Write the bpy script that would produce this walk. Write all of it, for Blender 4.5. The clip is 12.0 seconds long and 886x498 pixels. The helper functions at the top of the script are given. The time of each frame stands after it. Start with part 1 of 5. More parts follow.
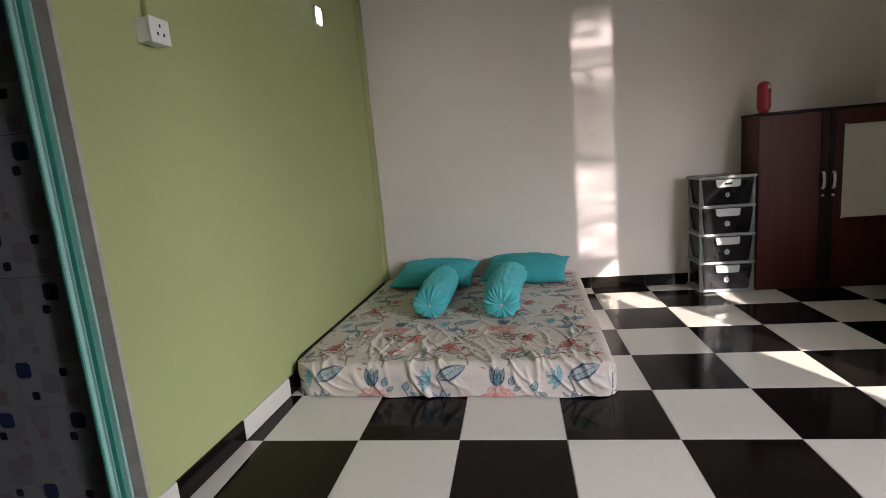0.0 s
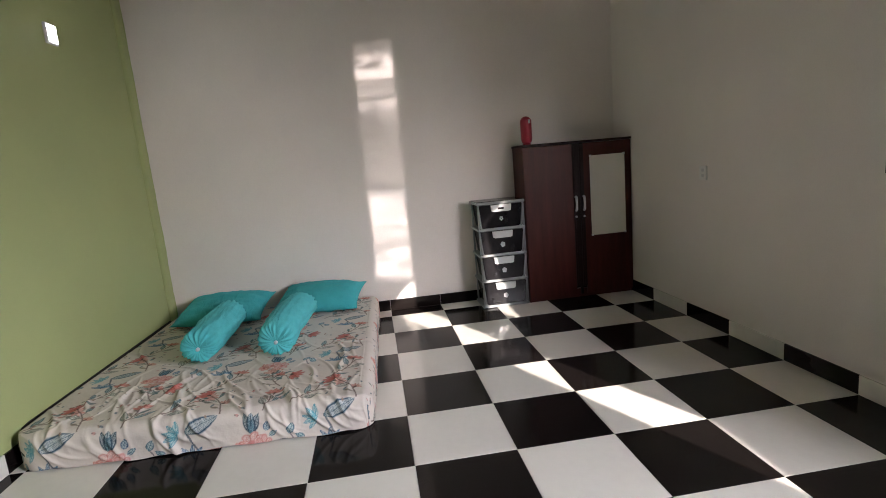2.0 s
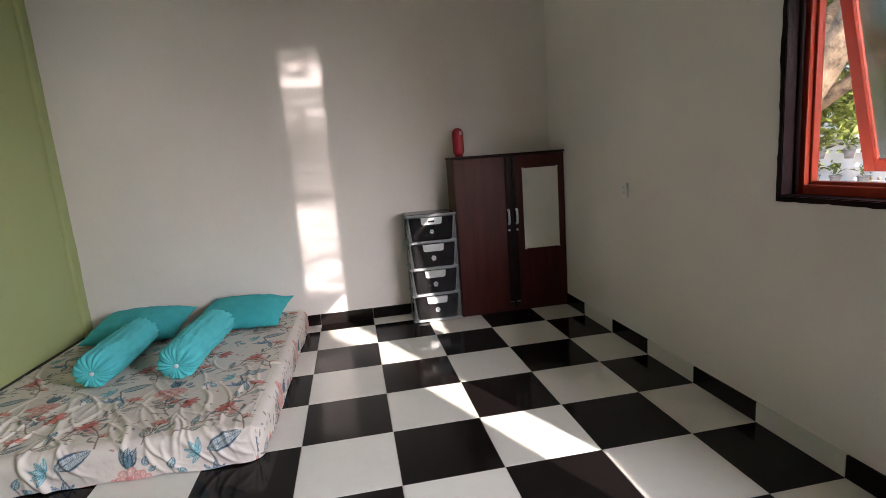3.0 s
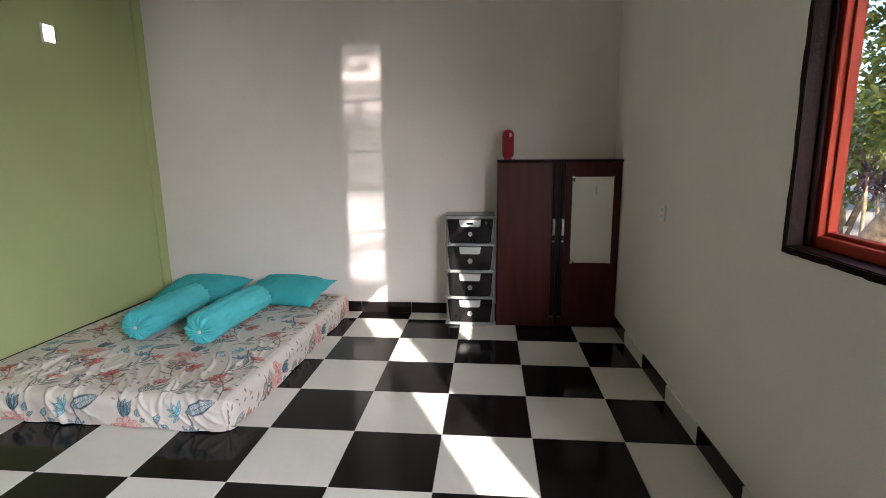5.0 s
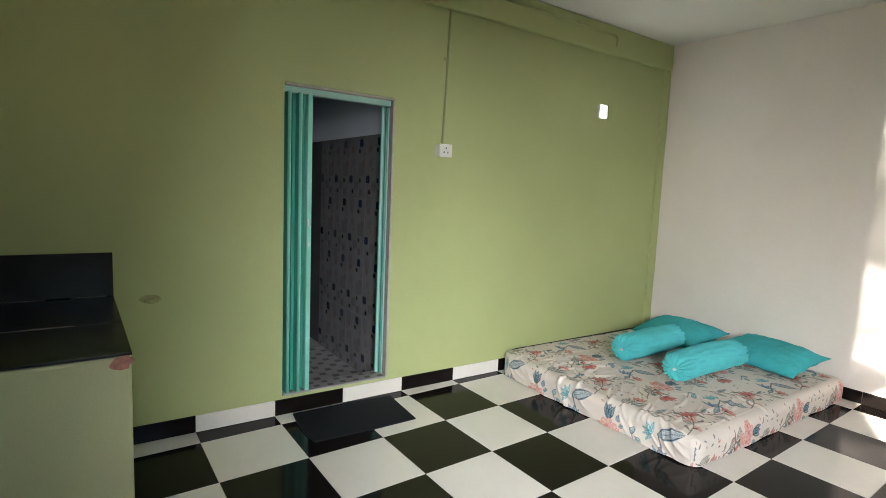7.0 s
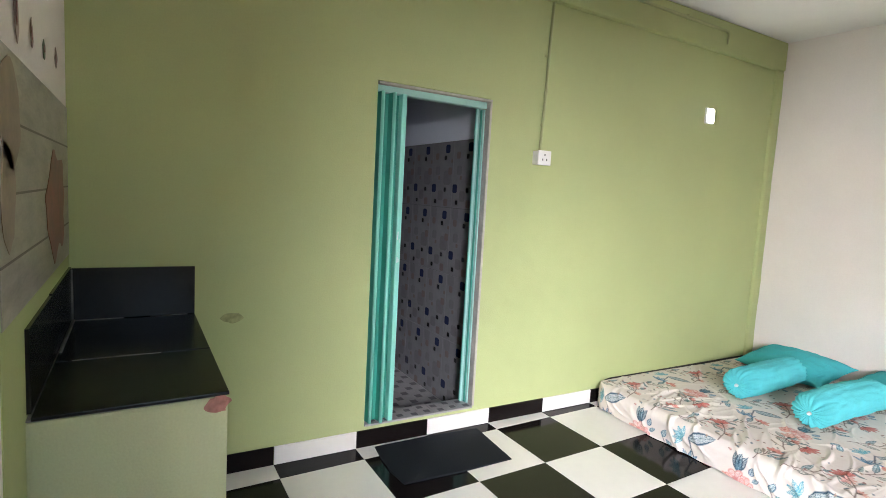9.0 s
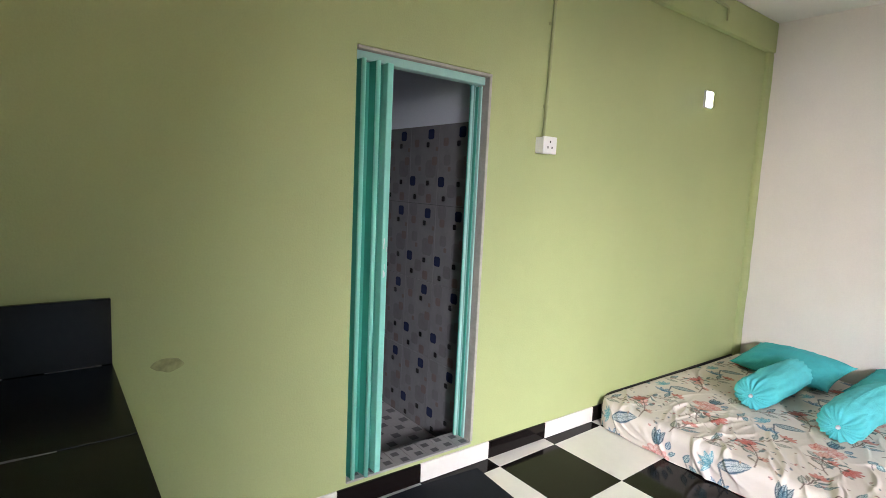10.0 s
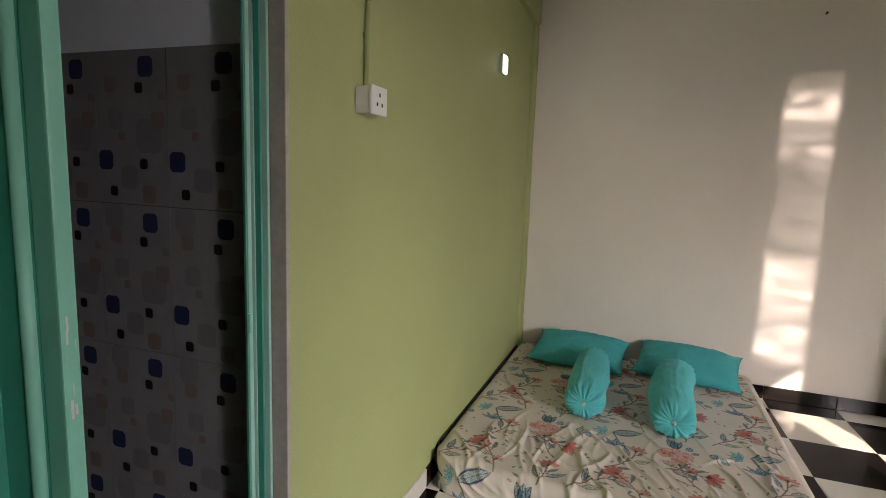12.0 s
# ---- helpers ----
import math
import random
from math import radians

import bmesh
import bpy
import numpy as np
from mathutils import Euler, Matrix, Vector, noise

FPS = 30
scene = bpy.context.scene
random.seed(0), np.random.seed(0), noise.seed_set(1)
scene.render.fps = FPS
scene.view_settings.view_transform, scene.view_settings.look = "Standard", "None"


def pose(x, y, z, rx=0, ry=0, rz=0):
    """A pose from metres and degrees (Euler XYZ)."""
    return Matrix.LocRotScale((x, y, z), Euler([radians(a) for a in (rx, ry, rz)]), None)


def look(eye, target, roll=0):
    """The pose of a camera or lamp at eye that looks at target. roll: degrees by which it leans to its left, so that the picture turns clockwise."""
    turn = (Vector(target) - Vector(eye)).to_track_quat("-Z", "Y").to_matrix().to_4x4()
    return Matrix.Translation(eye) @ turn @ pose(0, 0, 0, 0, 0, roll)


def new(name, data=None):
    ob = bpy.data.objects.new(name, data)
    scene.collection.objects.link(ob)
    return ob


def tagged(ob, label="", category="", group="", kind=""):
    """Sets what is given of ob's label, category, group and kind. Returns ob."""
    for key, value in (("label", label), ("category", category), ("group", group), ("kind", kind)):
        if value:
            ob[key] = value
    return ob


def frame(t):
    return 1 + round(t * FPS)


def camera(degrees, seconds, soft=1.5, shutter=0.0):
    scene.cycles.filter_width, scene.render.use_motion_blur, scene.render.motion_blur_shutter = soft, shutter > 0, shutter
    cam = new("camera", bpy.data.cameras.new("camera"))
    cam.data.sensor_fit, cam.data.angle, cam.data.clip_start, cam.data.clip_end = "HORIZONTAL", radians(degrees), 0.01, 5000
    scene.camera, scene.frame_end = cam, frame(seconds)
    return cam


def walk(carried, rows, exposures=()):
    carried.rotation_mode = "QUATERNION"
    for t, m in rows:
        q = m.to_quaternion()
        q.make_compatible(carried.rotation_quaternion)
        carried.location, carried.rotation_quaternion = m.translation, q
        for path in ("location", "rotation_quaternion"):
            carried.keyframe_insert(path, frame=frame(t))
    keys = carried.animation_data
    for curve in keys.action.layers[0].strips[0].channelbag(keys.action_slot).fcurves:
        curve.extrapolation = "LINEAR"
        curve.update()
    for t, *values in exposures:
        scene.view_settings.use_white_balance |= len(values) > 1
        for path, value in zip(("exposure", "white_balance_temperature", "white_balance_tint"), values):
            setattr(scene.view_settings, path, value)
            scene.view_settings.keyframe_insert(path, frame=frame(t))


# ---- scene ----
cam = camera(81.7, 12.0, soft=0.95)
PATH = [
    (0, (1.194, -2.008, 1.176), (0.904, -0.057, 0.843), -4.7),
    (0.5, (1.235, -2.0, 1.181), (1.139, -0.029, 0.855), -5.0),
    (1, (1.287, -2.002, 1.195), (1.342, -0.03, 0.868), -5.2),
    (1.5, (1.493, -1.991, 1.213), (1.66, -0.024, 0.891), -5.4),
    (2, (1.741, -2.009, 1.261), (1.992, -0.053, 0.927), -4.9),
    (2.5, (1.966, -1.989, 1.293), (2.277, -0.041, 0.96), -4.5),
    (3, (2.163, -1.963, 1.332), (2.494, -0.021, 0.988), -4.3),
    (3.2, (2.246, -1.969, 1.344), (2.563, -0.025, 0.997), -4.2),
    (4.8, (2.849, -1.881, 1.413), (2.815, 0.085, 1.045), -0.5),
    (5, (2.924, -1.91, 1.396), (2.748, 0.048, 1.028), -0.4),
    (5.5, (2.978, -1.991, 1.398), (2.35, -0.13, 1.023), -0.1),
    (6, (2.977, -2.09, 1.404), (1.892, -0.447, 1.054), 0.3),
    (6.5, (2.968, -2.224, 1.444), (1.56, -0.835, 1.149), 1.1),
    (7, (2.934, -2.329, 1.456), (1.324, -1.165, 1.225), 2.7),
    (7.5, (2.896, -2.406, 1.456), (1.2, -1.367, 1.253), 3.4),
    (7.7, (2.879, -2.415, 1.444), (1.158, -1.415, 1.256), 3.6),
    (9.5, (2.16, -2.421, 1.462), (0.496, -1.335, 1.227), 3.2),
    (10, (1.814, -2.348, 1.479), (0.255, -1.119, 1.237), 3.0),
    (10.5, (1.488, -2.256, 1.494), (0.077, -0.858, 1.259), 2.3),
    (11, (1.219, -2.078, 1.471), (0.009, -0.504, 1.228), 2.2),
    (11.5, (0.96, -1.891, 1.471), (0.008, -0.152, 1.211), 2.3),
    (12, (0.721, -1.724, 1.484), (0.074, 0.15, 1.217), 2.4),
]
EXPOSURES = [(0.0, 1.40, 6080, 17), (3.0, 1.69, 5960, 16), (5.0, 1.72, 5900, 13), (6.0, 1.47, 6120, 11), (6.5, 1.36, 6350, 11), (7.0, 2.12, 6150, 9), (7.5, 2.72, 6020, 14), (9.5, 2.80, 5960, 16), (10.5, 2.49, 6150, 17), (11.0, 2.12, 6200, 14), (11.5, 1.48, 6520, 14), (12.0, 1.46, 6700, 16)]
walk(cam, [(t, look(eye, target, roll)) for t, eye, target, roll in PATH], EXPOSURES)

# ---------------------------------------------------------------- world, sun, large lights
SUN_AZ = math.atan2(0.460, 1.0)             # the sun stands behind and to the east of the walk
SUN_EL = radians(21.5)
to_sun = Vector((math.sin(SUN_AZ) * math.cos(SUN_EL), -math.cos(SUN_AZ) * math.cos(SUN_EL), math.sin(SUN_EL)))

world = bpy.data.worlds.new("world")
scene.world = world
world.use_nodes = True
_wn = world.node_tree.nodes
_sky = _wn.new("ShaderNodeTexSky")
_sky.sky_type = "NISHITA"
_sky.sun_disc = False
_sky.sun_elevation = SUN_EL
_sky.sun_rotation = math.pi - SUN_AZ
_wn["Background"].inputs["Strength"].default_value = 0.15
world.node_tree.links.new(_sky.outputs["Color"], _wn["Background"].inputs["Color"])

sun = new("sun", bpy.data.lights.new("sun", "SUN"))
sun.data.energy, sun.data.angle, sun.data.color = 5.0, radians(0.55), (1.0, 0.87, 0.71)
sun.matrix_world = look((0, 0, 0), tuple(-to_sun))

scene.cycles.use_light_tree = False

# Added area lamp outside the open entrance, standing in for bright sky round the sun.
sky_lamp = new("sunward_sky_lamp", bpy.data.lights.new("sunward_sky_lamp", "AREA"))
sky_lamp.data.shape, sky_lamp.data.size, sky_lamp.data.size_y = "RECTANGLE", 2.8, 1.5
sky_lamp.data.energy, sky_lamp.data.color = 410.0, (1.0, 0.97, 0.95)
sky_lamp.matrix_world = look((5.66, -3.80, 2.50), (4.0, -2.10, 1.25))

# Added area lamp in place of low sun mirrored by the uneven glazed floor at the entrance: a narrow, slightly rising
# beam, brighter and dimmer in bands.
glint_lamp = new("floor_glint_lamp", bpy.data.lights.new("floor_glint_lamp", "AREA"))
glint_lamp.data.shape, glint_lamp.data.size, glint_lamp.data.size_y = "RECTANGLE", 0.355, 2.04
glint_lamp.data.energy, glint_lamp.data.color, glint_lamp.data.spread = 0.95, (1.0, 0.86, 0.74), radians(0.85)
glint_lamp.matrix_world = look((3.978, -2.06, 1.060), (3.978 - 0.418, -2.06 + 0.909, 1.1025))
glint_lamp.data.use_nodes = True
_gn, _gl = glint_lamp.data.node_tree.nodes, glint_lamp.data.node_tree.links
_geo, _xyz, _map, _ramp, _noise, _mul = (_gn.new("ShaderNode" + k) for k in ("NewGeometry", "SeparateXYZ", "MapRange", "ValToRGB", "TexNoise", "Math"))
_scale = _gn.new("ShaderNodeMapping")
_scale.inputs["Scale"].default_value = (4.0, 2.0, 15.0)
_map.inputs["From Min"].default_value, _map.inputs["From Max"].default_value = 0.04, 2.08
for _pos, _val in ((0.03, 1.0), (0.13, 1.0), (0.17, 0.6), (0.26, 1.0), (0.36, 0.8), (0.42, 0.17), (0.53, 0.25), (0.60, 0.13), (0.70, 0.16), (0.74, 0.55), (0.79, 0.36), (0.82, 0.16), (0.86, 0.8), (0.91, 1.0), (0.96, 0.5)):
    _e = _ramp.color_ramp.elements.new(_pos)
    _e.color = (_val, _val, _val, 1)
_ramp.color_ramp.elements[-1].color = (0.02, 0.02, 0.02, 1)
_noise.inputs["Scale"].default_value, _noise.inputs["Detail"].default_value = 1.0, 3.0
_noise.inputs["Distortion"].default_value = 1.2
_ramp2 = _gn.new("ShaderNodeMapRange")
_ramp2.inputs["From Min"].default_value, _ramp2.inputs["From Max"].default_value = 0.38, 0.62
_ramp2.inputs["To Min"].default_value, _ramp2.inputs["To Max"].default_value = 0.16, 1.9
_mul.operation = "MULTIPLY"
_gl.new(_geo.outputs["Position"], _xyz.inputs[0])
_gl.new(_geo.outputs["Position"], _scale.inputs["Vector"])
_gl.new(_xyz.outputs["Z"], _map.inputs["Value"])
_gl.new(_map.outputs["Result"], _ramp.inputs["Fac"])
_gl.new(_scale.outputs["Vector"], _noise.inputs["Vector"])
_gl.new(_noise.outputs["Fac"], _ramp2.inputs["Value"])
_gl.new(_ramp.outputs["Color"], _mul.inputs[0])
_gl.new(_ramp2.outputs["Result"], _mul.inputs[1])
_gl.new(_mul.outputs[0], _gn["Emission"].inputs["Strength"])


# ---------------------------------------------------------------- materials
def nodes_of(name):
    m = bpy.data.materials.new(name)
    m.use_nodes = True
    return m, m.node_tree.nodes, m.node_tree.links, m.node_tree.nodes["Principled BSDF"]


def tone(c, f):
    return (min(c[0] * f, 1), min(c[1] * f, 1), min(c[2] * f, 1), 1)


def surface(name, col, rough=0.5, metal=0.0, var=0.10, scale=3.0, grain=60.0, bump=0.05, spec=0.5, stretch=(1, 1, 1), each=0.0, rvar=0.1):
    """A painted, woven or fired surface: tone drifts at two scales, gloss varies, fine relief."""
    m, n, l, p = nodes_of(name)
    tc, mp = n.new("ShaderNodeTexCoord"), n.new("ShaderNodeMapping")
    mp.inputs["Scale"].default_value = stretch
    l.new(tc.outputs["Object"], mp.inputs["Vector"])
    big, fine = n.new("ShaderNodeTexNoise"), n.new("ShaderNodeTexNoise")
    big.inputs["Scale"].default_value, fine.inputs["Scale"].default_value = scale, grain
    big.inputs["Detail"].default_value, fine.inputs["Detail"].default_value = 5, 3
    for t in (big, fine):
        l.new(mp.outputs["Vector"], t.inputs["Vector"])
    add = n.new("ShaderNodeMath")
    add.operation = "MULTIPLY_ADD"
    add.inputs[1].default_value = 0.35
    l.new(fine.outputs["Fac"], add.inputs[0])
    l.new(big.outputs["Fac"], add.inputs[2])
    last = add
    if each:
        info, e = n.new("ShaderNodeObjectInfo"), n.new("ShaderNodeMath")
        e.operation, e.inputs[1].default_value = "MULTIPLY_ADD", each
        l.new(info.outputs["Random"], e.inputs[0])
        l.new(add.outputs[0], e.inputs[2])
        last = e
    ramp = n.new("ShaderNodeValToRGB")
    ramp.color_ramp.elements[0].position, ramp.color_ramp.elements[1].position = 0.4, 0.95 + each
    ramp.color_ramp.elements[0].color, ramp.color_ramp.elements[1].color = tone(col, 1 - var), tone(col, 1 + var)
    l.new(last.outputs[0], ramp.inputs["Fac"])
    l.new(ramp.outputs["Color"], p.inputs["Base Color"])
    r = n.new("ShaderNodeMapRange")
    r.inputs["To Min"].default_value, r.inputs["To Max"].default_value = max(rough - rvar * rough, 0.02), min(rough + rvar * rough, 1)
    l.new(big.outputs["Fac"], r.inputs["Value"])
    l.new(r.outputs["Result"], p.inputs["Roughness"])
    p.inputs["Metallic"].default_value = metal
    p.inputs["Specular IOR Level"].default_value = spec
    if bump:
        b = n.new("ShaderNodeBump")
        b.inputs["Strength"].default_value, b.inputs["Distance"].default_value = bump, 0.01
        l.new(fine.outputs["Fac"], b.inputs["Height"])
        l.new(b.outputs["Normal"], p.inputs["Normal"])
    return m


def plaster(name, col, var=0.09):
    """Hand-trowelled, rolled wall paint: broad waves, roller grain, faint stains."""
    m = surface(name, col, 0.62, var=var, scale=0.9, grain=140, bump=0.10, spec=0.3)
    n, l = m.node_tree.nodes, m.node_tree.links
    tc, wave = n.new("ShaderNodeTexCoord"), n.new("ShaderNodeTexNoise")
    wave.inputs["Scale"].default_value, wave.inputs["Detail"].default_value = 2.4, 2
    l.new(tc.outputs["Object"], wave.inputs["Vector"])
    b, first = n.new("ShaderNodeBump"), n["Bump"]
    b.inputs["Strength"].default_value, b.inputs["Distance"].default_value = 0.38, 0.03
    l.new(wave.outputs["Fac"], b.inputs["Height"])
    l.new(b.outputs["Normal"], first.inputs["Normal"])
    return m


def plain(name, col, rough=0.5, metal=0.0):
    m, n, l, p = nodes_of(name)
    p.inputs["Base Color"].default_value, p.inputs["Roughness"].default_value, p.inputs["Metallic"].default_value = (*col, 1), rough, metal
    return m


def glazed(name, col, rough=0.07, var=0.06, spec=0.5):
    """Glazed floor tile: nearly even colour, soft swell of the glaze, thin film of dust."""
    m = surface(name, col, rough, var=var, scale=2.2, grain=24, bump=0.0, spec=spec, each=0.12, rvar=0.35)
    n, l = m.node_tree.nodes, m.node_tree.links
    tc, sw = n.new("ShaderNodeTexCoord"), n.new("ShaderNodeTexNoise")
    sw.inputs["Scale"].default_value, sw.inputs["Detail"].default_value = 7.0, 1.0
    l.new(tc.outputs["Object"], sw.inputs["Vector"])
    b = n.new("ShaderNodeBump")
    b.inputs["Strength"].default_value, b.inputs["Distance"].default_value = 0.06, 0.01
    l.new(sw.outputs["Fac"], b.inputs["Height"])
    l.new(b.outputs["Normal"], n["Principled BSDF"].inputs["Normal"])
    return m


def clear(name, col, rough, ior=1.45):
    m, n, l, p = nodes_of(name)
    p.inputs["Base Color"].default_value, p.inputs["Roughness"].default_value = (*col, 1), rough
    p.inputs["Transmission Weight"].default_value, p.inputs["IOR"].default_value = 1.0, ior
    return m


def printed_cotton(name):
    """Cotton whose print is carried by the cloth's own colours, with weave and fine creases."""
    m, n, l, p = nodes_of(name)
    at = n.new("ShaderNodeAttribute")
    at.attribute_name = "print"
    tc = n.new("ShaderNodeTexCoord").outputs["Object"]
    wash, weave, crease = (n.new("ShaderNodeTexNoise") for _ in range(3))
    for k, (sc, de) in zip((wash, weave, crease), ((5.0, 3.0), (420.0, 1.0), (26.0, 3.0))):
        k.inputs["Scale"].default_value, k.inputs["Detail"].default_value = sc, de
        l.new(tc, k.inputs["Vector"])
    mix = n.new("ShaderNodeMix")
    mix.data_type, mix.blend_type = "RGBA", "MULTIPLY"
    mix.inputs["Factor"].default_value = 0.14
    l.new(at.outputs["Color"], mix.inputs["A"])
    l.new(wash.outputs["Fac"], mix.inputs["B"])
    l.new(mix.outputs["Result"], p.inputs["Base Color"])
    p.inputs["Roughness"].default_value, p.inputs["Specular IOR Level"].default_value = 0.85, 0.2
    b1, b2 = n.new("ShaderNodeBump"), n.new("ShaderNodeBump")
    b1.inputs["Strength"].default_value, b1.inputs["Distance"].default_value = 0.25, 0.01
    b2.inputs["Strength"].default_value, b2.inputs["Distance"].default_value = 0.10, 0.002
    l.new(crease.outputs["Fac"], b1.inputs["Height"])
    l.new(weave.outputs["Fac"], b2.inputs["Height"])
    l.new(b1.outputs["Normal"], b2.inputs["Normal"])
    l.new(b2.outputs["Normal"], p.inputs["Normal"])
    return m


def stuffed_cotton(name, col):
    """Plain dyed cotton over stuffing: weave and soft wandering wrinkles."""
    m = surface(name, col, 0.85, var=0.12, scale=8, grain=320, bump=0.14, spec=0.2)
    n, l = m.node_tree.nodes, m.node_tree.links
    tc, mp, w = n.new("ShaderNodeTexCoord"), n.new("ShaderNodeMapping"), n.new("ShaderNodeTexNoise")
    mp.inputs["Scale"].default_value = (14.0, 5.0, 12.0)
    w.inputs["Scale"].default_value, w.inputs["Detail"].default_value, w.inputs["Distortion"].default_value = 1.0, 4.0, 1.4
    l.new(tc.outputs["Object"], mp.inputs["Vector"])
    l.new(mp.outputs["Vector"], w.inputs["Vector"])
    b, first = n.new("ShaderNodeBump"), n["Bump"]
    b.inputs["Strength"].default_value, b.inputs["Distance"].default_value = 0.55, 0.02
    l.new(w.outputs["Fac"], b.inputs["Height"])
    l.new(b.outputs["Normal"], first.inputs["Normal"])
    return m


def shining(name, col, strength):
    m, n, l, p = nodes_of(name)
    p.inputs["Base Color"].default_value = (0.9, 0.9, 0.9, 1)
    p.inputs["Emission Color"].default_value, p.inputs["Emission Strength"].default_value = (*col, 1), strength
    return m


WHITE_WALL = plaster("white_wall_paint", (0.77, 0.715, 0.675))
GREEN_WALL = plaster("lime_green_wall_paint", (0.410, 0.458, 0.208))
# conduit green, set darker than the wall's to carry the conduit's shadow
CONDUIT = surface("shaded_green_conduit_paint", (0.36, 0.39, 0.18), 0.5, var=0.1)
CEILING = plaster("ceiling_paint", (0.78, 0.77, 0.74))
BLACK_TILE = glazed("black_glazed_tile", (0.009, 0.007, 0.0065), 0.12, 0.2, 0.16)
WHITE_TILE = glazed("white_glazed_tile", (0.73, 0.70, 0.64))
GROUT = surface("grout", (0.50, 0.48, 0.45), 0.9, var=0.25, scale=4, grain=90, bump=0.3)
CEMENT = surface("bare_cement", (0.34, 0.33, 0.31), 0.9, var=0.22, scale=7, grain=70, bump=0.4)
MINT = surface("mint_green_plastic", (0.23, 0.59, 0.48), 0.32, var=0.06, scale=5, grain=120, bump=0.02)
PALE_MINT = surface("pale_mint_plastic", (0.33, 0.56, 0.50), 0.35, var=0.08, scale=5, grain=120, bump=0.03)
# deep green of seals and handle, also the shade painted into the pleats
MINT_DARK = surface("deep_green_and_pleat_shade", (0.045, 0.30, 0.22), 0.35, var=0.08, scale=5, grain=120, bump=0.02)
SHEET = printed_cotton("floral_cotton_sheet")
TEAL = stuffed_cotton("turquoise_cotton", (0.064, 0.42, 0.46))
TEAL_LIGHT = stuffed_cotton("light_turquoise_cotton", (0.11, 0.55, 0.59))
DARK_CLOTH = surface("dark_mattress_edge", (0.03, 0.027, 0.025), 0.9, var=0.2, bump=0.2)
WOOD = surface("dark_red_brown_veneer", (0.060, 0.0135, 0.0095), 0.42, var=0.35, scale=2.2, grain=14, bump=0.03, spec=0.25, stretch=(9, 9, 0.9))
WOOD_DARK = surface("dark_veneer_edge", (0.014, 0.0055, 0.005), 0.5, spec=0.2, var=0.3, scale=2.2, grain=14, bump=0.03, stretch=(9, 9, 0.9))
CHROME = surface("satin_metal", (0.72, 0.72, 0.74), 0.28, metal=0.9, var=0.05, bump=0.0)
MIRROR = plain("mirror_silver", (0.86, 0.88, 0.87), 0.015, 1.0)
GREY_PLASTIC = surface("silver_grey_plastic", (0.27, 0.28, 0.285), 0.38, var=0.08, scale=8, grain=100, bump=0.03)
SMOKE_PLASTIC = surface("smoky_black_plastic", (0.010, 0.009, 0.010), 0.2, var=0.3, scale=9, grain=40, bump=0.02, spec=0.3)
LIGHT_PLASTIC = surface("pale_grey_plastic", (0.62, 0.62, 0.63), 0.4, var=0.05, bump=0.02)
WHITE_PLASTIC = surface("white_plastic", (0.78, 0.77, 0.75), 0.35, var=0.04, bump=0.01)
DARK_HOLE = plain("dark_socket_hole", (0.01, 0.01, 0.01), 0.6)
RED = surface("red_plastic", (0.34, 0.006, 0.022), 0.35, var=0.08, bump=0.02)
MAT_BLACK = surface("black_door_mat", (0.009, 0.011, 0.015), 0.75, var=0.3, scale=12, grain=260, bump=0.5, spec=0.2)
FRAME_RED = surface("red_brown_window_paint", (0.31, 0.028, 0.008), 0.5, spec=0.22, var=0.25, scale=4, grain=30, bump=0.06, stretch=(1, 1, 0.4))
FRAME_DARK = surface("dark_maroon_paint", (0.010, 0.0035, 0.0035), 0.6, var=0.3, scale=9, grain=60, bump=0.2, spec=0.08)
FROSTED = clear("tinted_frosted_glass", (0.26, 0.28, 0.28), 0.14)
BLACK_STONE = surface("black_counter_tile", (0.010, 0.0095, 0.007), 0.24, var=0.35, scale=6, grain=50, bump=0.03, spec=0.22)
DARK_GROUT = surface("counter_grout", (0.20, 0.19, 0.165), 0.9, var=0.4, scale=14, bump=0.2)
BRICK_CHIP = surface("broken_plaster", (0.40, 0.18, 0.14), 0.95, var=0.3, scale=30, bump=0.6)
LED = shining("lit_led", (1.0, 0.97, 0.9), 22.0)


# ---------------------------------------------------------------- building helpers
def box(bm, lo, hi, bevel=0.0, mat=0, segments=2):
    """A box between two corners, its edges rounded by bevel."""
    m = Matrix.LocRotScale([(a + b) / 2 for a, b in zip(lo, hi)], None, [b - a for a, b in zip(lo, hi)])
    made = bmesh.ops.create_cube(bm, size=1.0, matrix=m)["verts"]
    faces = {f for v in made for f in v.link_faces}
    for f in faces:
        f.material_index = mat
    if bevel:
        edges = list({e for v in made for e in v.link_edges})
        done = bmesh.ops.bevel(bm, geom=edges, offset=bevel, segments=segments, profile=0.6, affect="EDGES", clamp_overlap=True)
        for f in done["faces"]:
            f.material_index = mat
    return bm


